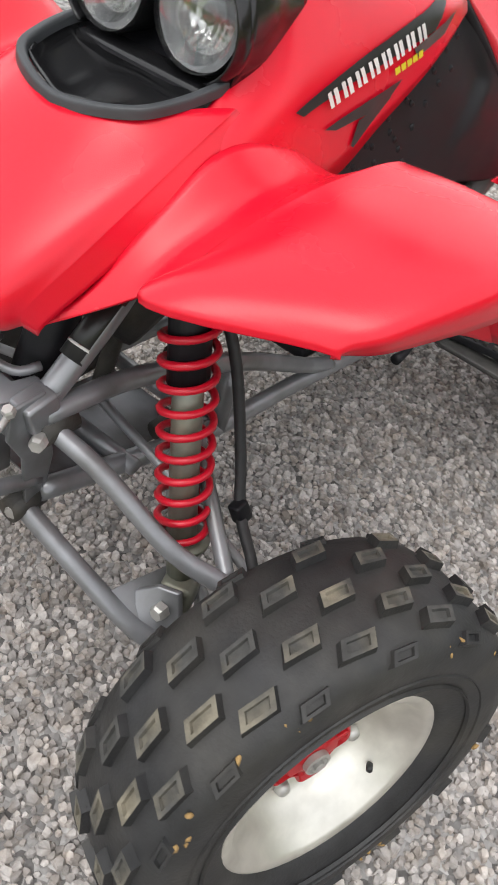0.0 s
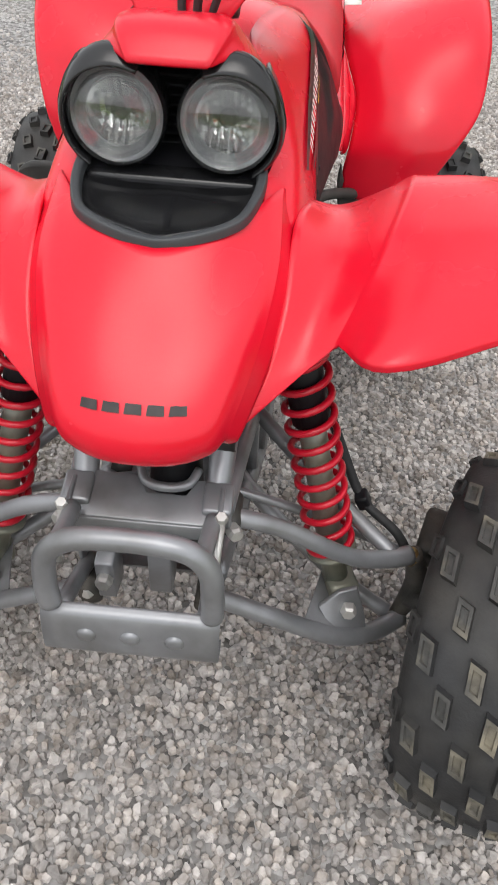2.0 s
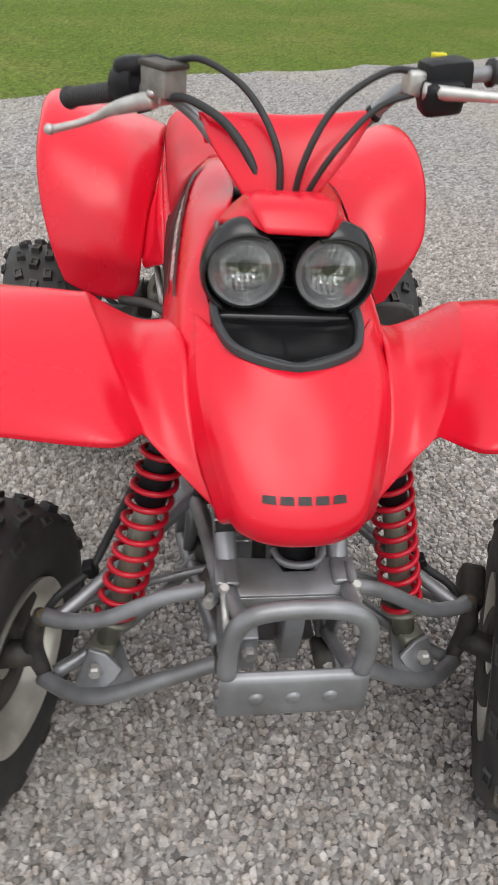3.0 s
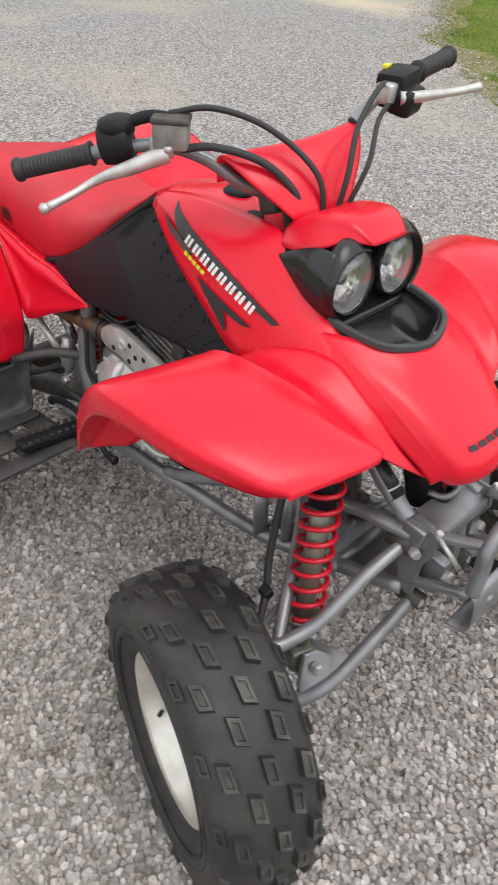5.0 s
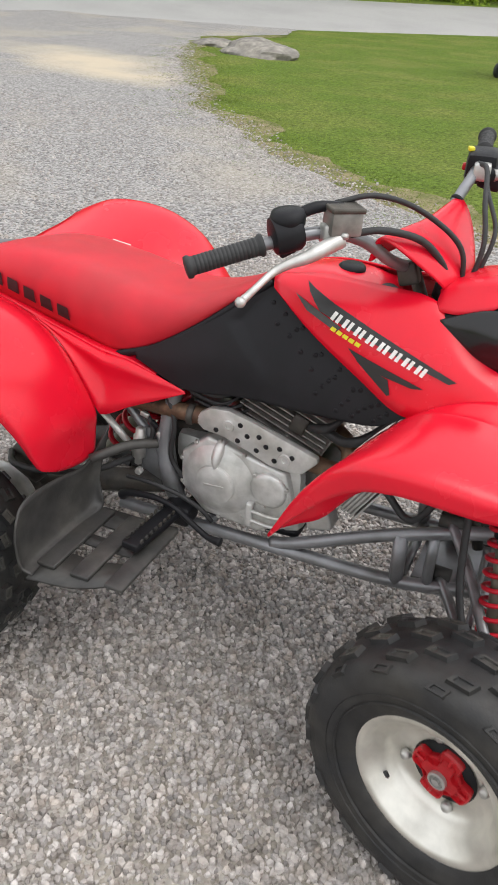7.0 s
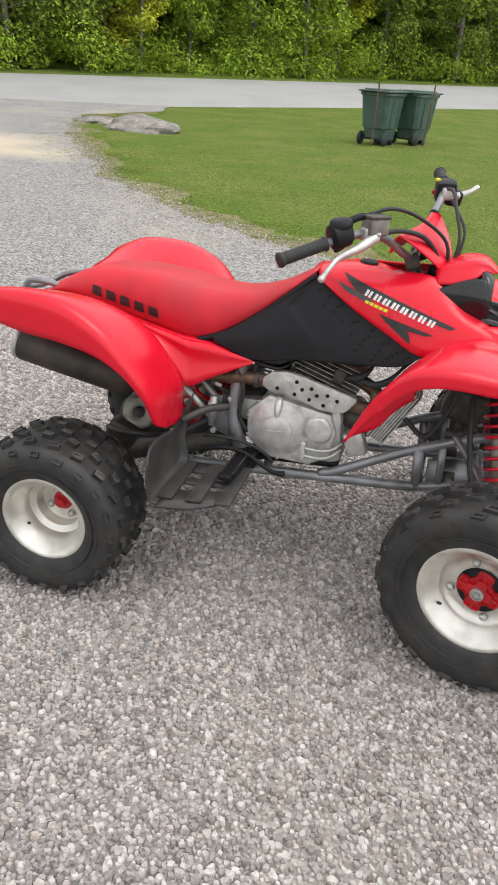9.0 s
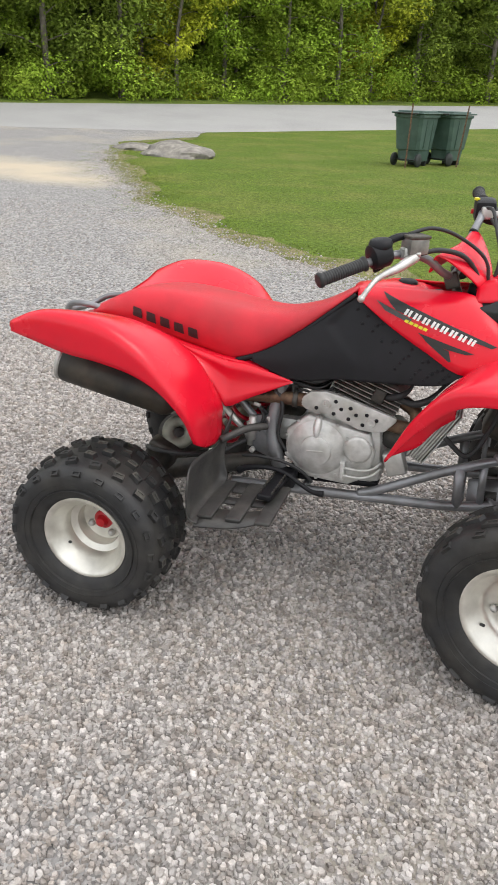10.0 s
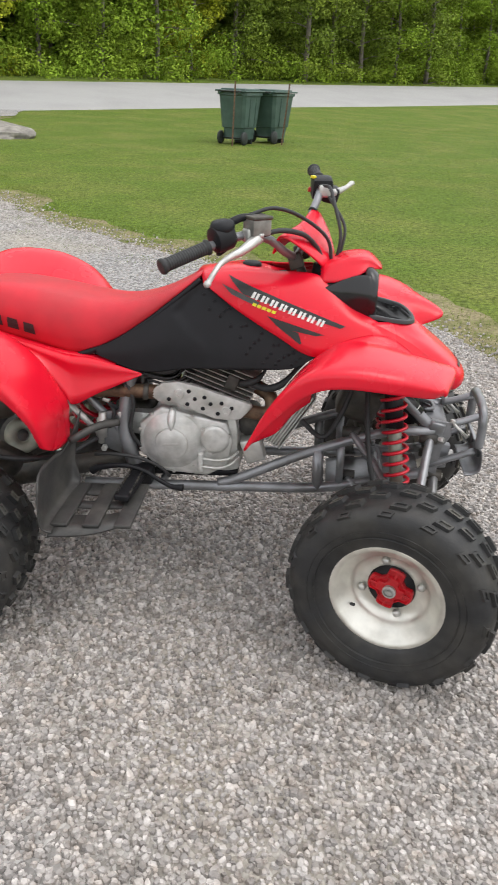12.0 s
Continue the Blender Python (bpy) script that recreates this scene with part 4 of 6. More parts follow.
        for k in range(4):
            t = math.pi / 2 * k + 0.3
            put("wheel_nut", lathe([(0.012, disc), (0.010, disc + 0.008), (0.007, disc + 0.012), (0, disc + 0.012)], (0.080 * math.cos(t), 0, 0.080 * math.sin(t)), a, 8), BRIGHT, rim)
    else:
        put("hub", lathe([(0.030, disc - 0.02), (0.030, disc + 0.008), (0.020, disc + 0.014), (0.014, disc + 0.030), (0, disc + 0.030)], (0, 0, 0), a, 20), HUB_RED, rim, "red painted wheel hub", 30)
        for k in range(4):
            t = math.pi / 2 * k + 0.5
            put("wheel_nut", lathe([(0.012, disc), (0.010, disc + 0.010), (0.006, disc + 0.014), (0, disc + 0.014)], (0.050 * math.cos(t), 0, 0.050 * math.sin(t)), a, 8), BRIGHT, rim)
    t = math.radians(215)
    vr = rim_r - 0.028
    put("valve", tube([(vr * math.cos(t), outer_side * h * 0.42, vr * math.sin(t)), ((vr - 0.016) * math.cos(t), outer_side * (h * 0.42 + 0.012), (vr - 0.016) * math.sin(t))], 0.0045, 4, 8, smooth=False), RUBBER, rim)
    return rim


STEER = -20.0
FRONT_COLS = [(-0.86, 0.75, 0, 34), (-0.62, 0.0, 4, 13), (-0.28, 0.50, 2, 3), (0.06, 0.10, 2, 0), (0.38, 0.62, -2, 5), (0.66, 0.22, -4, 14), (0.86, 0.80, 0, 34)]
REAR_COLS = [(-0.90, 0.0, 0, 42), (-0.62, 0.5, 14, 10), (-0.30, 0.0, -10, 2), (0.0, 0.5, 0, 0), (0.30, 0.0, 10, 2), (0.62, 0.5, -14, 10), (0.90, 0.0, 0, 42)]
wheel("front_wheel", (0.629, -0.478, 0.276), -1, 0.281, 0.182, 0.146, -18.0, 0.0, FRONT_COLS, 15, (0.0220, 0.044), True)
wheel("front_wheel", (0.694, 0.512, 0.276), 1, 0.281, 0.182, 0.146, -22.0, 9.0, FRONT_COLS, 15, (0.0220, 0.044), True)
for side in (-1, 1):
    wheel("rear_wheel", (-0.615, side * 0.452, 0.252), side, 0.256, 0.250, 0.128, 0.0, 0.0, REAR_COLS, 20, (0.024, 0.034), False)

# ---- lamps, bucket and scoop ----
bm = bmesh.new()
front = [(0.500, -0.112, 0.895), (0.490, -0.118, 0.940), (0.500, -0.108, 0.985), (0.510, -0.070, 1.004), (0.512, 0.0, 1.000)]
front = front + [(x, -y, z) for x, y, z in reversed(front[:-1])] + [(0.520, 0.110, 0.878), (0.530, 0.05, 0.872), (0.530, -0.05, 0.872), (0.520, -0.110, 0.878)]
back = [(x - 0.13, y * 0.80, 0.945 + (z - 0.945) * 0.40) for x, y, z in front]
mid = [(x - 0.012, y * 0.93, 0.938 + (z - 0.938) * 0.92) for x, y, z in front]
deep = [(0.445, y * 0.86, 0.938 + (z - 0.938) * 0.85) for x, y, z in front]
vs = add_grid(bm, [back, front, mid, deep], True)
bm.faces.new(vs[0])
bm.faces.new(vs[-1])
bucket = sharp(part("lamp_bucket", bm, BLACK, bike, "gloss black headlamp surround"), 35)
for k in range(9):
    part("louvre", block((0.012, 0.180, 0.003), (0.458, 0, 0.896 + k * 0.011), (0, 15, 0), 0.001), BLACK, bucket)
for side in (-1, 1):
    o, way = (0.470, side * 0.0610, 0.938), (1, side * 0.03, 0.10)

    def turned(profile, sides=40, caps=True):
        return lathe([(r * 0.955, d) for r, d in profile], o, way, sides, caps=caps)

    lamp = sharp(part("headlamp", turned([(0.0222, -0.02), (0.0566, 0.0), (0.0595, 0.030), (0.0595, 0.046), (0.0572, 0.050), (0.0561, 0.044)], caps=False), GLOSS_BLACK, bike, "round clear headlamp"), 40)
    bm = turned([(0.0, 0.006), (0.008, 0.007), (0.015, 0.009), (0.021, 0.012), (0.027, 0.016), (0.032, 0.021), (0.036, 0.027), (0.0395, 0.034)], 96, False)
    for vert in bm.verts:
        reach = math.hypot(vert.co.y - o[1], vert.co.z - o[2])
        vert.co.x += 0.0016 * abs(math.sin((vert.co.y - o[1]) * math.pi / 0.0085)) * ease(0.009, 0.014, reach) * (1 - ease(0.034, 0.038, reach))
    part("reflector", bm, CHROME, lamp, "silver fluted reflector bowl", smooth=False)
    part("reflector_edge", turned([(0.0385, 0.033), (0.0400, 0.0362), (0.0410, 0.0350), (0.048, 0.039), (0.0555, 0.0425)], 40, False), LENS_EDGE, lamp, "grey frosted edge of the lamp")
    part("bulb_shield", turned([(0.006, 0.004), (0.0115, 0.020), (0.0115, 0.027), (0.009, 0.029), (0.008, 0.026), (0.0, 0.026)], 16), SCOOP_GREY, lamp)
    lens = part("lens", turned([(0.0561, 0.043), (0.0561, 0.047), (0.0488, 0.0525), (0.0333, 0.0575), (0.0155, 0.060), (0.0, 0.0605), (0.0, 0.0575), (0.0155, 0.057), (0.0333, 0.0545), (0.0488, 0.0495)]), GLASS, lamp, "clear glass lens")
    lens.visible_shadow = False
    # rounded horn round the outside and top of the lamp
    rows = []
    for k in range(15):
        a = radians(-58 + k * 12.5)
        top = ease(20, 80, math.degrees(a)) * (1 - 0.7 * ease(85, 117, math.degrees(a)))
        row = []
        for r, x in ((0.0565, 0.500), (0.0570, 0.522), (0.0595, 0.528), (0.0640 + 0.010 * top, 0.520 - 0.008 * top), (0.0645 + 0.011 * top, 0.507 - 0.010 * top), (0.0560 + 0.010 * top, 0.490)):
            row.append((x, -(0.0625 + r * math.cos(a)), 0.938 + r * math.sin(a)))
        rows.append(row)
    thick(part("lamp_horn", skin(rows, 34, 14, side), GLOSS_BLACK, bucket, "gloss black horn round the headlamp"), 0.003)
part("bucket_sill", block((0.040, 0.200, 0.026), (0.506, 0, 0.868), (0, 8, 0), 0.006), GLOSS_BLACK, bucket)
# black flank of the bucket, seen between brow and shroud
shell("bucket_flank", [
    [(0.386, -0.099, 0.957), (0.387, -0.101, 0.955), (0.388, -0.102, 0.952), (0.390, -0.103, 0.949)],
    [(0.430, -0.102, 0.980), (0.430, -0.107, 0.965), (0.430, -0.111, 0.948), (0.430, -0.111, 0.928)],
    [(0.470, -0.103, 0.996), (0.470, -0.116, 0.972), (0.470, -0.122, 0.942), (0.468, -0.114, 0.900)],
    [(0.508, -0.104, 1.000), (0.512, -0.120, 0.974), (0.514, -0.128, 0.938), (0.512, -0.112, 0.888)]], 14, 12, "gloss black flank behind the headlamp", GLOSS_BLACK)
# air scoop tray with a raised rim
tray = [whole(r) for r in (
    [(0.505, -0.104, 0.886), (0.512, -0.096, 0.872), (0.520, -0.055, 0.864), (0.522, 0, 0.866)],
    [(0.540, -0.104, 0.882), (0.548, -0.092, 0.862), (0.560, -0.050, 0.850), (0.566, 0, 0.858)],
    [(0.575, -0.098, 0.878), (0.580, -0.084, 0.858), (0.592, -0.045, 0.846), (0.598, 0, 0.852)],
    [(0.602, -0.082, 0.874), (0.604, -0.070, 0.862), (0.616, -0.035, 0.856), (0.624, 0, 0.854)],
    [(0.610, -0.076, 0.874), (0.618, -0.055, 0.870), (0.630, -0.025, 0.868), (0.638, 0, 0.866)])]
thick(part("air_scoop", skin(tray, 20, 25, -1), GLOSS_BLACK, bike, "black plastic scoop under the lamps"), 0.004)
lip = [(0.505, -0.108, 0.892), (0.540, -0.108, 0.888), (0.578, -0.102, 0.882), (0.614, -0.087, 0.876), (0.636, -0.050, 0.869), (0.646, 0, 0.863)]
lip_rows = []
for shrink, drop in ((1.03, -0.008), (1.02, 0.0015), (0.99, 0.003), (0.93, 0.002), (0.91, -0.008)):
    lip_rows.append(whole([(0.545 + (x - 0.545) * shrink, y * shrink, z + drop) for x, y, z in lip]))
bm = skin(lip_rows, 14, 60, -1)
part("scoop_rim", bm, SCOOP_GREY, bike)


# ---- decals: laid on the panels ----
def samples(rows, nu=60, nv=40):
    fine = [glide(r, nv) for r in rows]
    cols = [glide([r[j] for r in fine], nu) for j in range(nv)]
    return np.array([p[:] for c in cols for p in c])


SHROUD_ROWS = [
    [(0.045, -0.072, 0.968), (0.047, -0.085, 0.962), (0.050, -0.092, 0.954), (0.052, -0.097, 0.945)],
    [(0.140, -0.066, 0.985), (0.145, -0.112, 0.957), (0.150, -0.124, 0.925), (0.150, -0.130, 0.886)],
    [(0.260, -0.060, 0.985), (0.265, -0.116, 0.950), (0.270, -0.145, 0.900), (0.265, -0.156, 0.828)],
    [(0.372, -0.075, 0.982), (0.385, -0.104, 0.953), (0.400, -0.150, 0.885), (0.370, -0.174, 0.782)],
    [(0.460, -0.106, 0.918), (0.465, -0.122, 0.902), (0.475, -0.150, 0.872), (0.460, -0.172, 0.815)]]
SHROUD, SEAT, HOOD, FENDER = samples(SHROUD_ROWS), samples(seat_rows, 80, 60), samples(hood_rows, 60, 60), samples(fender_rows, 60, 60)
SEAT, HOOD = SEAT[SEAT[:, 1] < -0.06], HOOD[HOOD[:, 0] > 0.70]


def settle(cloud, axis, a, b):
    """The missing coordinate of a surface at two known ones: axis 1 for (x, z), 0 for (y, z), 2 for (x, y)."""
    keep = [k for k in range(3) if k != axis]
    d = (cloud[:, keep[0]] - a) ** 2 + (cloud[:, keep[1]] - b) ** 2
    near = np.argsort(d)[:4]
    w = 1 / (d[near] + 1e-7)
    value = float((cloud[near, axis] * w).sum() / w.sum())
    p = [0, 0, 0]
    p[keep[0]], p[keep[1]], p[axis] = a, b, value
    return Vector(p)


def sticker(name, cloud, axis, lift, corners, mat, parent, side=-1, n=10, m=3, label=""):
    """A thin sticker whose four corners are given in two coordinates, laid on a surface."""
    (a, b, c, d) = [Vector(q) for q in corners]
    grid = []
    for i in range(n):
        lo, hi = a.lerp(b, i / (n - 1)), d.lerp(c, i / (n - 1))
        row = []
        for j in range(m):
            q = lo.lerp(hi, j / (m - 1))
            p = settle(cloud, axis, q.x, q.y) + Vector(lift)
            row.append((p.x, p.y if side < 0 else -p.y, p.z))
        grid.append(row)
    bm = bmesh.new()
    add_grid(bm, grid)
    return part(name, bm, mat, parent, label)


out = (0.0005, -0.003, 0.001)
for side in (-1, 1):
    band = sticker("decal", SHROUD, 1, out, [(0.120, 0.972), (0.450, 0.868), (0.436, 0.862), (0.165, 0.930)], DECAL_BLACK, bike, side, 18, 4, "black stripe decal with slanted white and yellow bars")
    sticker("decal_wedge", SHROUD, 1, out, [(0.105, 0.950), (0.215, 0.912), (0.205, 0.902), (0.135, 0.925)], DECAL_GREY, bike, side, 10, 3)
    sticker("decal_wedge", SHROUD, 1, out, [(0.235, 0.880), (0.395, 0.842), (0.372, 0.838), (0.270, 0.852)], DECAL_BLACK, bike, side, 12, 3)
    sticker("decal_wedge", SHROUD, 1, out, [(0.255, 0.862), (0.325, 0.842), (0.335, 0.815), (0.330, 0.812)], DECAL_BLACK, bike, side, 8, 3)
    lift2 = (0.001, -0.0045, 0.0015)
    for k in range(8):
        x0 = 0.196 + k * 0.0258
        z0 = 0.9385 - k * 0.0078
        for dx, w in ((0.0, 0.0072), (0.0110, 0.0066)):
            sticker("lettering_bar", SHROUD, 1, lift2, [(x0 + dx, z0 - dx * 0.3), (x0 + dx + w, z0 - (dx + w) * 0.3), (x0 + dx + w - 0.008, z0 - (dx + w) * 0.3 - 0.016), (x0 + dx - 0.008, z0 - dx * 0.3 - 0.016)], DECAL_WHITE, bike, side, 3, 3)
    for k in range(5):
        x0, z0 = 0.196 + k * 0.0135, 0.9105 - k * 0.0036
        sticker("lettering_bar", SHROUD, 1, lift2, [(x0, z0), (x0 + 0.0105, z0 - 0.003), (x0 + 0.0065, z0 - 0.0105), (x0 - 0.004, z0 - 0.0075)], DECAL_YELLOW, bike, side, 3, 3)
    for k in range(5):
        x0, z0 = -0.640 + k * 0.0465, 0.850 - k * 0.0105
        sticker("seat_logo_bar", SEAT, 1, (0, -0.0045, 0.0035), [(x0 + 0.001, z0 - 0.002), (x0 + 0.030, z0 - 0.0085), (x0 + 0.034, z0 - 0.039), (x0 + 0.001, z0 - 0.031)], PRINT, bike, side, 4, 5)
for k in range(5):
    y0 = -0.057 + k * 0.0232
    sticker("nose_logo_bar", HOOD, 0, (0.0015, 0, 0.0015), [(y0 + 0.001, 0.7525), (y0 + 0.0175, 0.7525), (y0 + 0.0185, 0.7448), (y0, 0.7448)], PRINT, bike, -1, 4, 3)
sheet = [[glide([glide(r, 43)[j] for r in fender_rows], 71)[i] for j in range(1, 11)] for i in range(8, 21)]
bm = bmesh.new()
for row in sheet:
    for p in row:
        p += Vector((-0.001, -0.002, 0.004))
add_grid(bm, sheet)
part("fender_label", bm, PAPER, bike, "pale worn paper label")
part("fender_label", plate([(-0.500, 0.135, 0.866), (-0.514, 0.172, 0.866), (-0.570, 0.172, 0.871), (-0.556, 0.135, 0.871)], (0.1, 0, 1), 0.002, 0), PAPER, bike, "white paper warning label")

# ---- frame ----
for s in (-1, 1):
    y = s * 0.122
    part("lower_rail", tube([(-0.30, y, 0.300), (-0.06, y, 0.314), (0.20, y, 0.333), (0.42, y, 0.353), (0.60, s * 0.100, 0.385), (0.74, s * 0.085, 0.420)], 0.0155, 30, 12), STEEL, bike, "silver painted frame tube")
    part("front_brace", tube([(0.115, y, 0.338), (0.18, y, 0.362), (0.40, y * 0.98, 0.475), (0.60, s * 0.105, 0.545), (0.74, s * 0.092, 0.556)], 0.0145, 26, 12), STEEL, bike)
    part("front_post", tube([(0.415, y, 0.352), (0.408, y, 0.480)], 0.016, 4, 10, smooth=False), STEEL, bike)
    part("front_post", tube([(0.480, s * 0.115, 0.362), (0.475, s * 0.112, 0.505)], 0.012, 4, 10, smooth=False), STEEL, bike)
    down = part("down_tube", tube([(0.735, s * 0.082, 0.560), (0.600, s * 0.088, 0.690), (0.450, s * 0.060, 0.860)], 0.0165, 14, 12), STEEL, bike)
    part("sticker", tube([(0.690, s * 0.084, 0.6075), (0.625, s * 0.0875, 0.670)], 0.0169, 6, 12, smooth=False), DECAL_BLACK, down, "small black sticker")
    for k in range(1):
        c = Vector((0.690, s * 0.084, 0.6075)).lerp(Vector((0.625, s * 0.0875, 0.670)), 0.2 + 0.28 * k)
        part("sticker_bar", tube([c + Vector((0.0012, 0, -0.0012)), c - Vector((0.0012, 0, -0.0012))], 0.0172, 3, 12, smooth=False), DECAL_WHITE, down)
    part("seat_post", tube([(-0.130, s * 0.126, 0.720), (-0.155, s * 0.126, 0.640), (-0.172, s * 0.126, 0.520), (-0.150, s * 0.124, 0.400), (-0.110, s * 0.122, 0.318)], [0.019, 0.018, 0.021, 0.023, 0.016], 22, 12), STEEL, bike)
    part("post_gusset", plate([(-0.165, s * 0.116, 0.560), (-0.235, s * 0.116, 0.545), (-0.240, s * 0.116, 0.430), (-0.150, s * 0.116, 0.400)], (0, s, 0), 0.012, 0.003), STEEL, bike)
    part("subframe_tube", tube([(-0.150, s * 0.110, 0.700), (-0.400, s * 0.105, 0.735), (-0.760, s * 0.080, 0.780)], 0.013, 14, 10), STEEL, bike)
    part("subframe_strut", tube([(-0.180, s * 0.120, 0.480), (-0.300, s * 0.112, 0.600), (-0.460, s * 0.100, 0.735)], 0.0115, 12, 10), STEEL, bike)
    part("hood_stay", tube([(0.600, s * 0.095, 0.690), (0.560, s * 0.150, 0.735)], 0.010, 4, 8, smooth=False), DARK_CAST, bike)
for x, z in ((0.42, 0.353), (0.60, 0.388), (-0.06, 0.314)):
    part("cross_tube", tube([(x, -0.12, z), (x, 0.12, z)], 0.013, 4, 10, smooth=False), STEEL, bike)
skid = part("skid_plate", plate([(0.44, -0.085, 0.350), (0.72, -0.075, 0.398), (0.72, 0.075, 0.398), (0.44, 0.085, 0.350)], (0, 0, -1), 0.004, 0.001), STEEL, bike)

# front box between the arms
bracket = part("front_bracket", plate([(0.716, -0.100, 0.578), (0.766, -0.092, 0.566), (0.780, -0.088, 0.562), (0.780, 0.088, 0.562), (0.766, 0.092, 0.566), (0.716, 0.100, 0.578), (0.720, 0.058, 0.577), (0.742, 0.046, 0.572), (0.742, -0.002, 0.572), (0.720, -0.014, 0.577)], (0.25, 0, 1), 0.007, 0.002), STEEL, bike, "silver pressed steel bracket")
part("bracket_lip", block((0.007, 0.172, 0.020), (0.781, 0, 0.556), (0, -10, 0), 0.002), STEEL, bracket)
part("bracket_cup", tube([(0.712, -0.014, 0.592), (0.736, -0.004, 0.590), (0.744, 0.022, 0.590), (0.736, 0.048, 0.590), (0.712, 0.058, 0.592)], 0.006, 14, 8), STEEL, bracket)
part("bracket_web", plate([(0.776, 0.002, 0.560), (0.730, 0.002, 0.566), (0.740, 0.002, 0.420), (0.780, 0.002, 0.425), (0.784, 0.002, 0.500)], (0, 1, 0), 0.030, 0.003), STEEL, bracket)
part("bracket_web", plate([(0.800, -0.062, 0.500), (0.745, -0.062, 0.510), (0.750, -0.062, 0.420), (0.795, -0.062, 0.425)], (0, 1, 0), 0.024, 0.003), STEEL, bracket)
part("web_bolt", bolt((0.797, -0.050, 0.470), (1, 0, 0.15), 0.011, 0.016), BRIGHT, bracket)
for s in (-1, 1):
    part("corner_block", block((0.044, 0.036, 0.040), (0.744, s * 0.086, 0.566), (0, 12, 0), 0.005), STEEL, bracket)
    part("bracket_side", plate([(0.735, s * 0.088, 0.590), (0.785, s * 0.088, 0.588), (0.790, s * 0.088, 0.545), (0.768, s * 0.086, 0.500), (0.764, s * 0.084, 0.400), (0.738, s * 0.080, 0.388), (0.722, s * 0.086, 0.480)], (0, s, 0), 0.006, 0.002), STEEL, bike)
    for at, way in (((0.752, s * 0.104, 0.536), (0.9, s * 0.5, 0.1)), ((0.768, s * 0.078, 0.408), (0.9, s * 0.4, 0.1))):
        part("pivot_bolt", bolt(at, way, 0.0105, 0.018), BRIGHT, bike, "bright pivot bolt")
    part("link_rod", tube([(0.790, s * 0.094, 0.585), (0.836, s * 0.092, 0.545)], 0.005, 3, 8, smooth=False), BRIGHT, bike)
    part("link_bolt", bolt((0.786, s * 0.094, 0.588), (0.3, 0, 1), 0.008, 0.010), BRIGHT, bike)
part("steering_shaft", tube([(0.560, 0, 0.420), (0.480, 0, 0.640), (0.300, 0, 1.010)], 0.013, 10, 12), DARK_CAST, bike)
part("steering_joint", tube([(0.690, 0.026, 0.540), (0.655, 0.022, 0.630), (0.63, 0.010, 0.70)], [0.036, 0.030, 0.022], 8, 12), BLACK, bike)
for s in (-1, 1):
    part("tie_rod", tube([(0.580, s * 0.03, 0.440), (0.590, s * 0.20, 0.400), (0.600, s * 0.375, 0.335)], 0.0075, 10, 8), STEEL, bike)

# bumper
bumper = part("bumper", tube([(0.872, -0.094, 0.518), (0.874, -0.094, 0.560), (0.872, -0.088, 0.606), (0.870, -0.060, 0.632), (0.869, 0, 0.638), (0.870, 0.060, 0.632), (0.872, 0.088, 0.606), (0.874, 0.094, 0.560), (0.872, 0.094, 0.518)], 0.0135, 54, 12), STEEL, bike, "silver hoop bumper")
for s in (-1, 1):
    part("bumper_stay", tube([(0.868, s * 0.080, 0.612), (0.820, s * 0.082, 0.592), (0.780, s * 0.084, 0.580)], 0.0105, 8, 10), STEEL, bike)
    part("bumper_stay", tube([(0.866, s * 0.085, 0.500), (0.800, s * 0.084, 0.470), (0.740, s * 0.082, 0.440)], 0.0105, 8, 10), STEEL, bike)
apron = [[(0.870, y, 0.518), (0.883, y, 0.510), (0.889, y, 0.478), (0.888, y, 0.446), (0.870, y, 0.430), (0.845, y, 0.426)] for y in (-0.104, -0.05, 0, 0.05, 0.104)]
chin = thick(part("chin_plate", skin(apron, 9, 24, -1), STEEL, bike, "silver pressed skid plate with three raised slots"), 0.003)
for y in (-0.052, 0.0, 0.052):
    part("slot", lathe([(0.013, -0.004), (0.012, 0.003), (0.008, 0.006), (0, 0.007)], (0.886, y, 0.480), (1, 0, -0.08), 16), STEEL, chin)

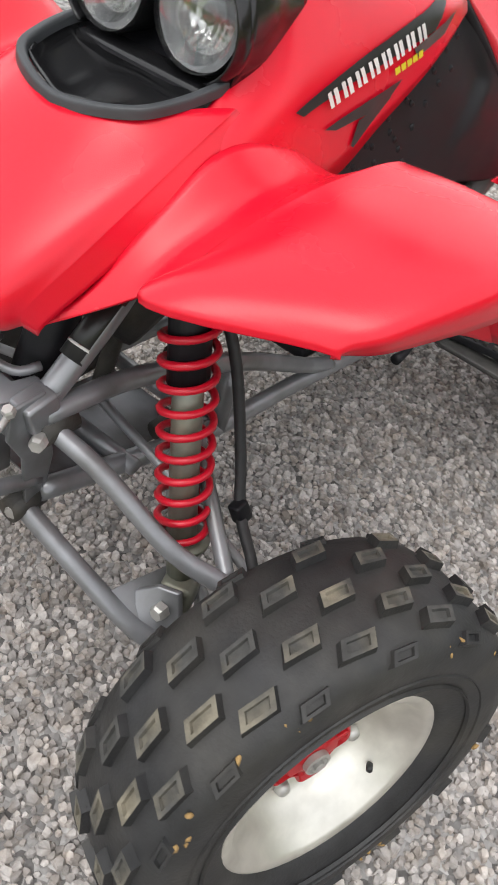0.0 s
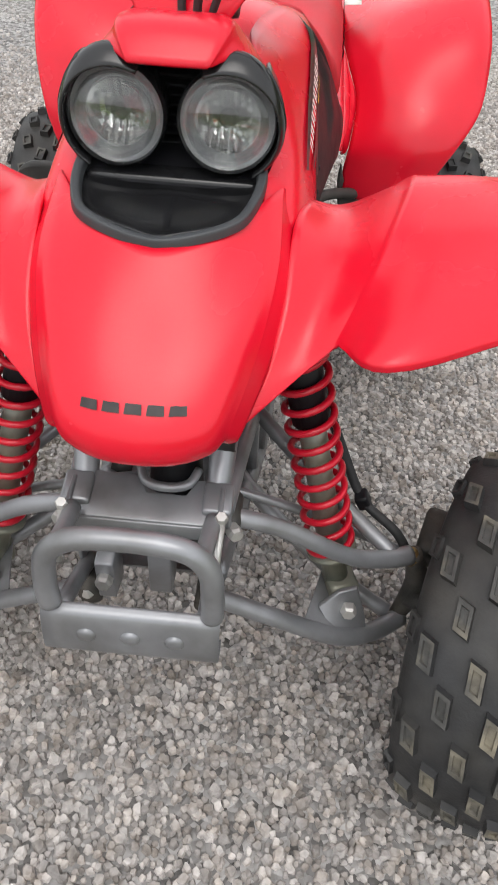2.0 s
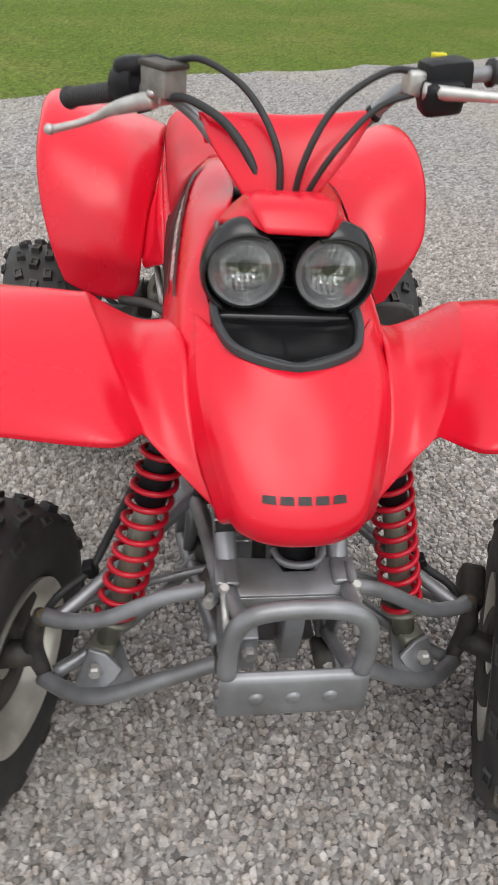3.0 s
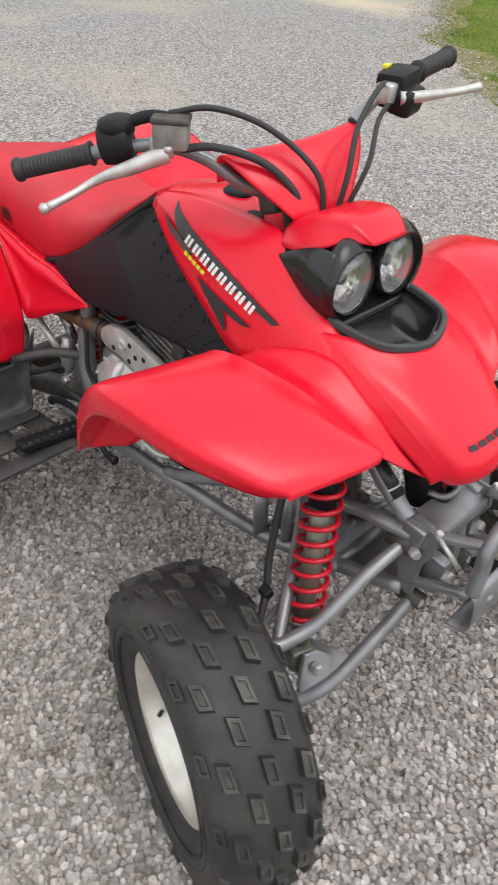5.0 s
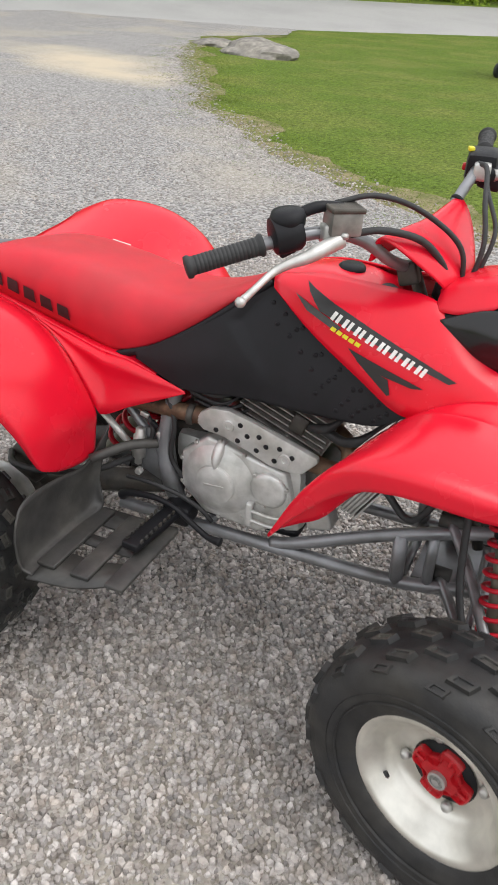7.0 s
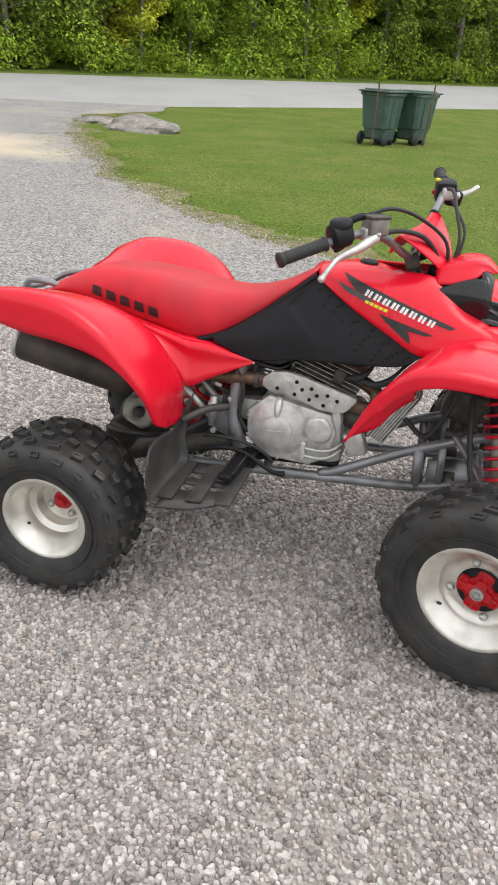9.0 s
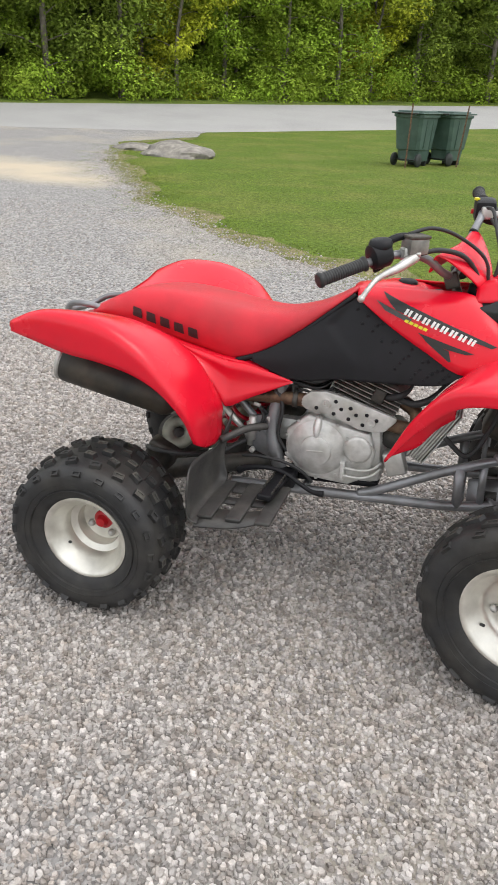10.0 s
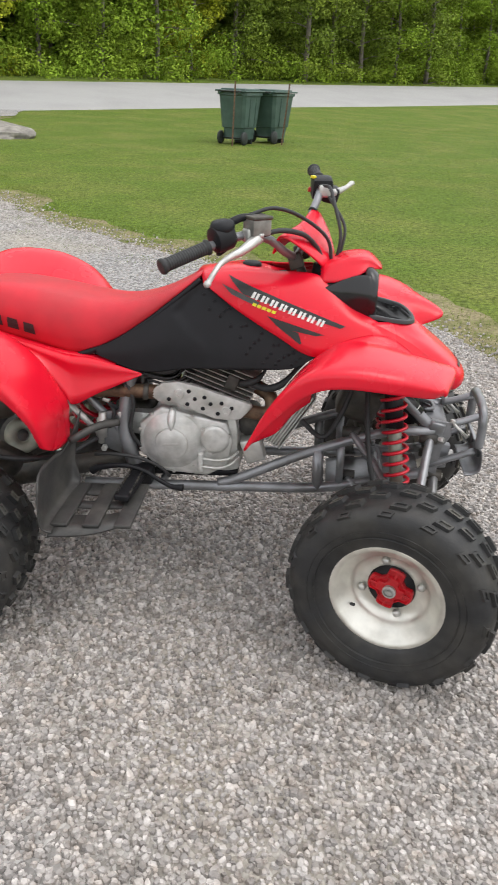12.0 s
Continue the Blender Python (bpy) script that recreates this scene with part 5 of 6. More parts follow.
# ---- front suspension ----
for s in (-1, 1):
    yo = 0.0
    arm = part("upper_arm", tube([(0.730, s * 0.102, 0.533), (0.715, s * 0.170, 0.500), (0.695, s * 0.265, 0.432), (0.672, s * 0.325, 0.405), (0.655, s * 0.360, 0.398)], [0.0125, 0.0125, 0.0125, 0.0135, 0.015], 24, 12), STEEL, bike, "silver suspension arm")
    part("arm_leg", tube([(0.500, s * 0.105, 0.535), (0.560, s * 0.180, 0.490), (0.630, s * 0.290, 0.425), (0.660, s * 0.335, 0.403)], 0.011, 18, 10), STEEL, arm)
    arm = part("lower_arm", tube([(0.762, s * 0.078, 0.405), (0.752, s * 0.170, 0.352), (0.735, s * 0.265, 0.294), (0.700, s * 0.325, 0.262), (0.660, s * 0.372, 0.250)], [0.0135, 0.0135, 0.014, 0.015, 0.015], 24, 12), STEEL, bike, "silver suspension arm")
    part("arm_leg", tube([(0.500, s * 0.092, 0.385), (0.570, s * 0.180, 0.335), (0.630, s * 0.290, 0.280), (0.655, s * 0.350, 0.255)], 0.0125, 18, 10), STEEL, arm)
    part("arm_gusset", plate([(0.738, s * 0.215, 0.334), (0.640, s * 0.240, 0.325), (0.640, s * 0.290, 0.296), (0.725, s * 0.290, 0.292)], (0, 0, -1), 0.006, 0.002), STEEL, arm)
    part("shock_bracket", plate([(0.712, s * 0.236, 0.328), (0.700, s * 0.262, 0.350), (0.690, s * 0.290, 0.352), (0.700, s * 0.310, 0.290), (0.715, s * 0.315, 0.272), (0.735, s * 0.262, 0.300)], (-1, 0, 0.1), 0.008, 0.002), STEEL, arm)
    part("bracket_bolt", bolt((0.704, s * 0.280, 0.325), (1, 0, 0.1), 0.012, 0.016), BRIGHT, arm)
    for x, y, z in ((0.725, 0.098, 0.535), (0.500, 0.100, 0.535), (0.758, 0.078, 0.407), (0.500, 0.090, 0.387)):
        part("bushing", tube([(x - 0.025, s * y, z), (x + 0.025, s * y, z)], 0.017, 3, 14, smooth=False), DARK_CAST, bike)
    # steering knuckle and brake disc
    part("knuckle", tube([(0.655, s * 0.368, 0.250), (0.645, s * 0.385, 0.320), (0.655, s * 0.365, 0.405)], [0.013, 0.018, 0.012], 12, 12), DARK_CAST, bike, "grimy cast steering knuckle")
    cx = 0.632 if s < 0 else 0.690
    part("stub_axle", tube([(0.645, s * 0.380, 0.300), (cx, s * 0.470, 0.276)], 0.024, 4, 12, smooth=False), DARK_CAST, bike)
    part("brake_disc", lathe([(0.035, -0.002), (0.092, -0.002), (0.092, 0.002), (0.035, 0.002)], (0.640 if s < 0 else 0.675, s * 0.430, 0.276), (0.31 * (1 if s > 0 else -1), s * 0.95, 0), 36, closed=True), DARK_CAST, bike)
    part("brake_caliper", block((0.085, 0.048, 0.060), (0.560, s * 0.420, 0.330), (0, 20, -18), 0.012), DARK_CAST, bike)
    part("ball_joint", lathe([(0.011, 0), (0.014, 0.010), (0.011, 0.020), (0.005, 0.026), (0, 0.026)], (0.655, s * 0.362, 0.385), (0, 0, 1), 14), BRASS, bike, "greasy brass coloured ball joint")
    # shock absorber
    top, low = Vector((0.592, s * 0.158, 0.748)), Vector((0.655, s * 0.268, 0.300))
    way = (low - top).normalized()
    shock = part("shock_absorber", tube([top, low], [0.019, 0.019], 4, 16, smooth=False), SHOCK_GREY, bike, "grey green shock absorber body")
    u, v = frame_at(way)
    coil = []
    for k in range(221):
        f = k / 220
        a = f * 2 * math.pi * 11.0
        pitch = 0.035 + f * 0.335
        coil.append(top + way * pitch + (u * math.cos(a) + v * math.sin(a)) * 0.0325)
    part("spring", tube(coil, 0.0052, 221, 6, smooth=False), SPRING_RED, shock, "glossy red coil spring")
    part("boot", tube([top + way * 0.010, top + way * 0.15], 0.0255, 4, 16, smooth=False), BLACK, shock, "black plastic upper sleeve")
    part("collar", lathe([(0.020, 0.372), (0.037, 0.374), (0.037, 0.380), (0.020, 0.386)], top, way, 24), SHOCK_GREY, shock)
    part("collar", lathe([(0.020, 0.022), (0.038, 0.024), (0.038, 0.032), (0.020, 0.034)], top, way, 24), SPRING_RED, shock)
    part("clevis", block((0.050, 0.046, 0.050), low + Vector((0, 0, 0.012)), (0, 0, s * 20), 0.008), SHOCK_GREY, shock)
    part("clevis_bolt", bolt(low + Vector((0.020, 0, 0.012)), (1, 0, 0.1), 0.011, 0.018), BRIGHT, shock)
    part("shock_mount", plate([(0.625, s * 0.110, 0.700), (0.560, s * 0.110, 0.700), (0.565, s * 0.185, 0.772), (0.615, s * 0.185, 0.772)], (0, s * 0.5, -0.5), 0.006, 0.002), DARK_CAST, bike)
    hose = part("brake_hose", tube([(0.530, s * 0.120, 0.720), (0.535, s * 0.195, 0.620), (0.555, s * 0.250, 0.500), (0.585, s * 0.290, 0.430), (0.620, s * 0.345, 0.400), (0.640, s * 0.385, 0.330)], 0.0075, 30, 8), RUBBER, bike, "black rubber brake hose")
    part("hose_clip", block((0.022, 0.020, 0.030), (0.585, s * 0.289, 0.432), (25, 10, 0), 0.004), BLACK, hose)

# ---- engine ----
bm = block((0.280, 0.230, 0.190), (0.035, 0, 0.455), (0, -4, 0), 0.035)
block((0.200, 0.220, 0.080), (0.030, 0, 0.575), (0, -8, 0), 0.02, bm)
block((0.090, 0.190, 0.080), (-0.120, 0, 0.500), (0, 0, 0), 0.02, bm)
engine = sharp(part("crankcase", bm, CAST, bike, "dusty cast aluminium engine case"), 35)
for s in (-1, 1):
    clutch = sharp(part("clutch_cover", lathe([(0.094, 0.100), (0.096, 0.122), (0.090, 0.136), (0.084, 0.140), (0.066, 0.152), (0.050, 0.156), (0.048, 0.162), (0.044, 0.164), (0.0, 0.165)], (-0.024, 0, 0.474), (0, s, 0), 40), CAST, engine, "round cast clutch cover"), 30)
    part("badge_bar", block((0.052, 0.002, 0.006), (-0.024, s * 0.1655, 0.474), (0, -6, 0), 0.0008), BRIGHT, clutch)
    part("kick_boss", tube([(-0.026, s * 0.118, 0.575), (-0.026, s * 0.150, 0.545), (-0.025, s * 0.160, 0.515)], [0.012, 0.013, 0.004], 6, 12), CAST, clutch)
    bm = plate([(0.040, s * 0.100, 0.560), (0.135, s * 0.100, 0.545), (0.155, s * 0.100, 0.480), (0.140, s * 0.100, 0.400), (0.080, s * 0.100, 0.365), (-0.060, s * 0.100, 0.370), (-0.125, s * 0.100, 0.430), (-0.125, s * 0.100, 0.520), (-0.060, s * 0.100, 0.580)], (0, s, 0), 0.036, 0.008)
    part("side_cover", bm, CAST, engine)
    cap2 = part("oil_filter_cover", lathe([(0.044, 0.120), (0.044, 0.142), (0.040, 0.147), (0.034, 0.149), (0, 0.150)], (0.102, 0, 0.492), (0, s, 0), 28), CAST, engine)
    for ang in (20, 140, 260):
        part("cover_bolt", bolt((0.102 + 0.046 * math.cos(radians(ang)), s * 0.138, 0.492 + 0.046 * math.sin(radians(ang))), (0, s, 0), 0.006, 0.008), BRIGHT, engine)
    for k in range(9):
        ang = radians(200 - k * 36)
        part("cover_bolt", bolt((-0.024 + 0.103 * math.cos(ang), s * 0.130, 0.474 + 0.103 * math.sin(ang)), (0, s, 0), 0.0058, 0.008), BRIGHT, engine)
    for k in range(2):
        part("oil_line", tube([(0.065, s * 0.148, 0.428 - k * 0.026), (0.115, s * 0.150, 0.428 - k * 0.026), (0.150, s * 0.142, 0.434 - k * 0.022), (0.175, s * 0.110, 0.446 - k * 0.02)], 0.0046, 16, 8), CAST, bike, "bright metal oil line")
    part("oil_line_clamp", block((0.016, 0.018, 0.062), (0.062, s * 0.144, 0.416), (0, 0, 0), 0.004), CAST, engine)
# finned barrel and head, leaning forward
lean = pose(0.098, 0, 0.636, 0, 19, 0)
barrel_core = block((0.150, 0.150, 0.190), (0, 0, 0.035), (0, 0, 0), 0.02)
bmesh.ops.transform(barrel_core, matrix=lean, verts=barrel_core.verts)
barrel = part("cylinder_barrel", barrel_core, DARK_CAST, bike, "dark finned air-cooled cylinder")
for k in range(9):
    fin = block((0.212 - 0.004 * (k % 2), 0.216, 0.0042), (0, 0, -0.040 + k * 0.0148), (0, 0, 0), 0.0015)
    bmesh.ops.transform(fin, matrix=lean, verts=fin.verts)
    part("fin", fin, FIN_GREY, barrel)
for s in (-1, 1):
    boss = block((0.036, 0.030, 0.045), (0.035, s * 0.100, 0.040), (0, 0, 0), 0.006)
    bmesh.ops.transform(boss, matrix=lean, verts=boss.verts)
    part("head_boss", boss, DARK_CAST, barrel)
part("exhaust_header", tube([(0.190, -0.040, 0.640), (0.255, -0.075, 0.615), (0.250, -0.105, 0.575), (0.160, -0.112, 0.585), (0.020, -0.112, 0.612), (-0.110, -0.128, 0.622), (-0.300, -0.130, 0.608), (-0.470, -0.190, 0.590)], 0.021, 50, 12), RUST, bike, "rust brown exhaust pipe")
shield_outline = [(-0.088, 0.618), (-0.076, 0.642), (-0.052, 0.660), (-0.006, 0.667), (0.050, 0.656), (0.206, 0.614), (0.208, 0.602), (0.178, 0.566), (0.150, 0.558), (0.098, 0.560), (0.050, 0.578), (-0.020, 0.598), (-0.066, 0.600)]
shield = sharp(part("heat_shield", plate([(x, -0.128, z) for x, z in shield_outline], (0, -1, 0), 0.018, 0.006), CAST, bike, "silver heat shield with black discs for its drilled holes"), 40)
# the shield isn't pierced: black discs stand for the dark inside its holes
for x, z in ((-0.034, 0.611), (0.024, 0.640), (0.042, 0.618), (0.020, 0.600), (0.070, 0.625), (0.088, 0.606), (0.066, 0.590), (0.120, 0.611), (0.150, 0.598), (0.110, 0.578)):
    part("hole", lathe([(0.0062, 0.0178), (0.0062, 0.0188), (0.0, 0.0188)], (x, -0.128, z), (0, -1, 0), 12), BLACK, shield)
for x, z in ((-0.004, 0.630), (0.134, 0.588)):
    part("shield_bolt", lathe([(0.015, 0.0175), (0.013, 0.022), (0.007, 0.022), (0.006, 0.019), (0, 0.019)], (x, -0.128, z), (0, -1, 0), 16), CAST, shield)
muffler = sharp(part("muffler", lathe([(0.020, -0.05), (0.030, -0.02), (0.052, 0.0), (0.060, 0.02), (0.061, 0.36), (0.057, 0.372), (0.050, 0.374)], (-0.480, -0.198, 0.588), (-0.380, -0.020, 0.082), 32), MUFFLER, bike, "matt black muffler, browned near the pipe"), 40)
part("end_cap", lathe([(0.0585, 0.366), (0.0600, 0.380), (0.052, 0.386), (0.020, 0.384), (0.020, 0.360), (0, 0.360)], (-0.480, -0.198, 0.588), (-0.380, -0.020, 0.082), 32), BRIGHT, muffler, "bright steel end cap")
part("carburettor", tube([(-0.030, -0.02, 0.660), (-0.120, -0.02, 0.650)], 0.036, 4, 16, smooth=False), DARK_CAST, bike)
part("airbox", block((0.22, 0.20, 0.12), (-0.320, 0, 0.660), (0, 6, 0), 0.02), BLACK, bike, "black air box under the seat")
part("intake_boot", tube([(-0.030, 0, 0.690), (-0.110, 0, 0.690), (-0.220, 0, 0.670)], [0.042, 0.036, 0.060], 14, 14), RUBBER, bike, "black rubber intake boot")
# dark fillers added behind and below the engine: they hide the ground, stand for shade
part("gearbox", block((0.130, 0.150, 0.170), (-0.155, 0, 0.470), (0, 0, 0), 0.03), DARK_CAST, bike, "dark filler block for the shade behind the engine")
part("sump_guard", block((0.300, 0.200, 0.022), (0.020, 0, 0.352), (0, -4, 0), 0.008), BLACK, bike, "black filler plate for the shade under the engine")
part("starter_motor", lathe([(0.030, -0.07), (0.033, -0.06), (0.033, 0.05), (0.026, 0.06), (0, 0.06)], (0.195, -0.02, 0.520), (0, 1, 0), 20), DARK_CAST, bike)
part("spark_plug_cap", tube([(0.165, -0.100, 0.660), (0.205, -0.112, 0.672), (0.235, -0.095, 0.700), (0.245, -0.060, 0.750)], [0.011, 0.011, 0.005, 0.005], 12, 8), RUBBER, bike)
for k in range(5):
    z = 0.705 - k * 0.012
    part("loom_cable", tube([(-0.150 + 0.012 * k, -0.118 - 0.004 * (k % 3), z), (-0.070 + 0.01 * k, -0.136 + 0.004 * k, z - 0.014 + 0.006 * (k % 2)), (-0.040 + 0.012 * k, -0.118, z - 0.006), (-0.020 + 0.014 * k, -0.080, z + 0.012)], 0.0038 + 0.0008 * (k % 2), 16, 6), RUBBER, bike)
for k, (x, z) in enumerate(((-0.205, 0.630), (-0.222, 0.590), (-0.196, 0.570), (-0.180, 0.545))):
    part("wire_clip", block((0.022, 0.010, 0.012), (x, -0.140, z), (0, 20 * k, 10), 0.003), BRIGHT if k % 2 else BLACK, bike)
part("pipe_clamp", lathe([(0.0225, -0.008), (0.0250, -0.006), (0.0250, 0.006), (0.0225, 0.008)], (-0.105, -0.1295, 0.6218), (0.97, 0.16, -0.05), 18), DARK_CAST, bike)
part("cable", tube([(-0.255, -0.165, 0.420), (-0.200, -0.175, 0.432), (-0.120, -0.172, 0.425), (-0.060, -0.160, 0.395), (-0.030, -0.150, 0.360)], 0.0055, 24, 8), RUBBER, bike)
part("oil_cooler", block((0.040, 0.190, 0.190), (0.318, 0, 0.555), (0, 30, 0), 0.005), FIN_GREY, bike, "finned aluminium oil cooler")
for k in range(7):
    part("cooler_fin", block((0.0040, 0.198, 0.196), Vector((0.318, 0, 0.555)) + Vector((0.866, 0, -0.5)) * ((k - 3) * 0.0085), (0, 30, 0), 0.001), CAST, bike)
part("regulator", block((0.060, 0.050, 0.075), (0.215, -0.100, 0.455), (0, -20, 0), 0.006), BRIGHT, bike, "pale metal regulator box")
for i, (pts, r) in enumerate((([(0.20, -0.10, 0.66), (0.26, -0.12, 0.66), (0.32, -0.10, 0.70), (0.36, -0.06, 0.78)], 0.011), ([(-0.10, -0.11, 0.70), (-0.04, -0.13, 0.69), (0.02, -0.11, 0.72)], 0.008), ([(-0.18, -0.13, 0.68), (-0.14, -0.145, 0.60), (-0.15, -0.14, 0.50), (-0.12, -0.13, 0.44)], 0.006),
                              ([(0.35, -0.10, 0.56), (0.42, -0.12, 0.52), (0.47, -0.10, 0.60), (0.50, -0.07, 0.70)], 0.008), ([(-0.24, -0.125, 0.60), (-0.20, -0.14, 0.56), (-0.215, -0.135, 0.50)], 0.006))):
    part("hose", tube(pts, r, 18, 8), RUBBER, bike, "black rubber hose")
part("front_crossbox", block((0.120, 0.110, 0.110), (0.520, 0, 0.600), (0, 20, 0), 0.02), DARK_CAST, bike)

# brake pedal, rear master cylinder, foot peg and heel guard on both sides
for s in (-1, 1):
    part("brake_pedal", tube([(-0.262, s * 0.180, 0.372), (-0.235, s * 0.182, 0.388), (-0.170, s * 0.186, 0.402), (-0.110, s * 0.190, 0.396), (-0.050, s * 0.194, 0.366), (-0.015, s * 0.198, 0.352), (0.020, s * 0.200, 0.352)], [0.013, 0.010, 0.0075, 0.007, 0.007, 0.0075, 0.011], 30, 10), BLACK, bike, "black pedal arm")
    part("master_cylinder", lathe([(0.009, -0.05), (0.009, -0.03), (0.0165, -0.028), (0.0165, 0.028), (0.012, 0.032), (0.012, 0.048), (0.007, 0.052), (0, 0.052)], (-0.238, s * 0.138, 0.498), (0.08, 0, 1), 16), BRIGHT, bike, "bright rear brake cylinder")
    part("cylinder_bolt", bolt((-0.228, s * 0.150, 0.440), (0, s, 0), 0.010, 0.014), BRIGHT, bike)
    part("cylinder_bolt", bolt((-0.200, s * 0.130, 0.520), (0, s, 0), 0.008, 0.012), BRIGHT, bike)
    part("side_stay", tube([(-0.330, s * 0.160, 0.580), (-0.245, s * 0.140, 0.480)], 0.009, 4, 10, smooth=False), CAST, bike)
    guard = part("heel_guard", skin([
        [(-0.286, -0.192, 0.572), (-0.296, -0.200, 0.500), (-0.302, -0.212, 0.430), (-0.284, -0.222, 0.366)],
        [(-0.318, -0.240, 0.480), (-0.322, -0.240, 0.430), (-0.312, -0.240, 0.368), (-0.285, -0.240, 0.352)],
        [(-0.322, -0.340, 0.494), (-0.326, -0.340, 0.436), (-0.316, -0.340, 0.362), (-0.288, -0.340, 0.346)],
        [(-0.319, -0.430, 0.508), (-0.325, -0.430, 0.430), (-0.318, -0.430, 0.358), (-0.290, -0.430, 0.342)],
        [(-0.316, -0.476, 0.500), (-0.320, -0.482, 0.430), (-0.314, -0.478, 0.356), (-0.286, -0.474, 0.342)],
        [(-0.310, -0.500, 0.476), (-0.312, -0.506, 0.430), (-0.308, -0.503, 0.362), (-0.282, -0.498, 0.344)]], 24, 16, s), WORN_BLACK, bike, "scuffed black plastic heel guard and foot tray")
    thick(guard, 0.005)
    for ya, yb in ((-0.505, -0.395), (-0.350, -0.318), (-0.275, -0.215)):
        rows = [[(-0.290, s * -ya, 0.344), (-0.290, s * -yb, 0.346)], [(-0.180, s * -(ya + 0.020 if ya < -0.45 else ya), 0.350), (-0.180, s * -yb, 0.353)], [(-0.085, s * -(ya + 0.070 if ya < -0.45 else ya), 0.362), (-0.085, s * -(yb + 0.030 if ya < -0.45 else yb), 0.364)]]
        bm = bmesh.new()
        add_grid(bm, [glide([Vector(r[j]) for r in rows], 10) for j in range(2)])
        thick(part("tray_strip", bm, WORN_BLACK, guard), 0.006)
    for x in (-0.272, -0.185, -0.098):
        part("tray_rib", block((0.046, 0.235, 0.010), (x, s * 0.345, 0.350 + (x + 0.29) * 0.07), (0, -4, 0), 0.003), WORN_BLACK, guard)
    part("guard_stay", tube([(-0.300, s * 0.250, 0.500), (-0.240, s * 0.180, 0.520), (-0.180, s * 0.130, 0.520)], 0.012, 8, 10), WORN_BLACK, bike)
    peg = part("foot_peg", block((0.042, 0.190, 0.018), (-0.122, s * 0.262, 0.382), (s * 4, 0, s * 3), 0.004), BLACK, bike, "dark toothed steel foot peg")
    for k in range(9):
        for dx in (-0.018, 0.018):
            part("tooth", block((0.005, 0.009, 0.008), (-0.122 + dx, s * (0.185 + k * 0.0195), 0.392 + k * 0.0013), (0, 0, 0), 0.001), DARK_CAST, peg)
    part("peg_bracket", block((0.070, 0.060, 0.050), (-0.115, s * 0.150, 0.362), (0, 0, 0), 0.01), BLACK, bike)

# ---- rear end ----
part("rear_axle", tube([(-0.615, -0.42, 0.252), (-0.615, 0.42, 0.252)], 0.020, 3, 14, smooth=False), DARK_CAST, bike)
part("axle_housing", tube([(-0.615, -0.14, 0.252), (-0.615, 0.14, 0.252)], 0.055, 3, 20, smooth=False), DARK_CAST, bike)
for s in (-1, 1):
    part("swingarm", tube([(-0.150, s * 0.090, 0.400), (-0.350, s * 0.110, 0.345), (-0.600, s * 0.090, 0.262)], [0.030, 0.030, 0.034], 12, 12), DARK_CAST, bike, "grimy swingarm")
sprocket = part("rear_sprocket", lathe([(0.030, -0.003), (0.105, -0.003), (0.105, 0.003), (0.030, 0.003)], (-0.615, 0.170, 0.252), (0, 1, 0), 40, closed=True), DARK_CAST, bike)
part("rear_brake_disc", lathe([(0.030, -0.003), (0.098, -0.003), (0.098, 0.003), (0.030, 0.003)], (-0.615, -0.190, 0.252), (0, 1, 0), 40, closed=True), CAST, bike)
part("rear_caliper", block((0.100, 0.060, 0.080), (-0.520, -0.195, 0.395), (0, 25, 0), 0.018), DARK_CAST, bike, "muddy rear brake caliper")
part("caliper_guard", lathe([(0.018, -0.006), (0.050, -0.007), (0.055, -0.002), (0.055, 0.006), (0.046, 0.010), (0.026, 0.008), (0.018, 0.002)], (-0.480, -0.150, 0.455), (0.3, -1, 0.5), 28, closed=True), SHOCK_GREY, bike, "grimy metal ring of the rear brake")
part("rear_shock", tube([(-0.200, 0.0, 0.640), (-0.420, 0.0, 0.350)], 0.026, 4, 14, smooth=False), SHOCK_GREY, bike)
coil = []
for k in range(161):
    a = k / 160 * 2 * math.pi * 8
    c = Vector((-0.205, 0, 0.632)).lerp(Vector((-0.390, 0, 0.388)), k / 160)
    u, v = frame_at(Vector((-0.22, 0, -0.29)))
    coil.append(c + (u * math.cos(a) + v * math.sin(a)) * 0.044)
part("rear_spring", tube(coil, 0.007, 161, 6, smooth=False), SPRING_RED, bike, "red rear coil spring")
part("rear_hose", tube([(-0.560, -0.22, 0.420), (-0.480, -0.30, 0.455), (-0.400, -0.28, 0.450), (-0.330, -0.20, 0.430), (-0.25, -0.15, 0.47)], 0.008, 26, 8), RUBBER, bike, "black rubber brake hose")
part("grab_bar", tube([(-0.730, -0.100, 0.805), (-0.800, -0.098, 0.826), (-0.880, -0.085, 0.822), (-0.930, -0.050, 0.790), (-0.938, 0, 0.784), (-0.930, 0.050, 0.790), (-0.880, 0.085, 0.822), (-0.800, 0.098, 0.826), (-0.730, 0.100, 0.805)], 0.010, 48, 10), STEEL, bike, "grey rear grab bar")

# ---- handlebar ----
bar = part("handlebar", tube([(-0.006, -0.330, 1.042), (0.093, -0.241, 1.077), (0.170, -0.176, 1.096), (0.228, -0.125, 1.080), (0.272, -0.078, 1.040), (0.296, -0.030, 1.022), (0.308, 0.020, 1.028), (0.318, 0.075, 1.060), (0.330, 0.123, 1.114), (0.346, 0.165, 1.160), (0.346, 0.240, 1.182), (0.324, 0.410, 1.202)], 0.0115, 80, 12), STEEL, bike, "grey steel handlebar")


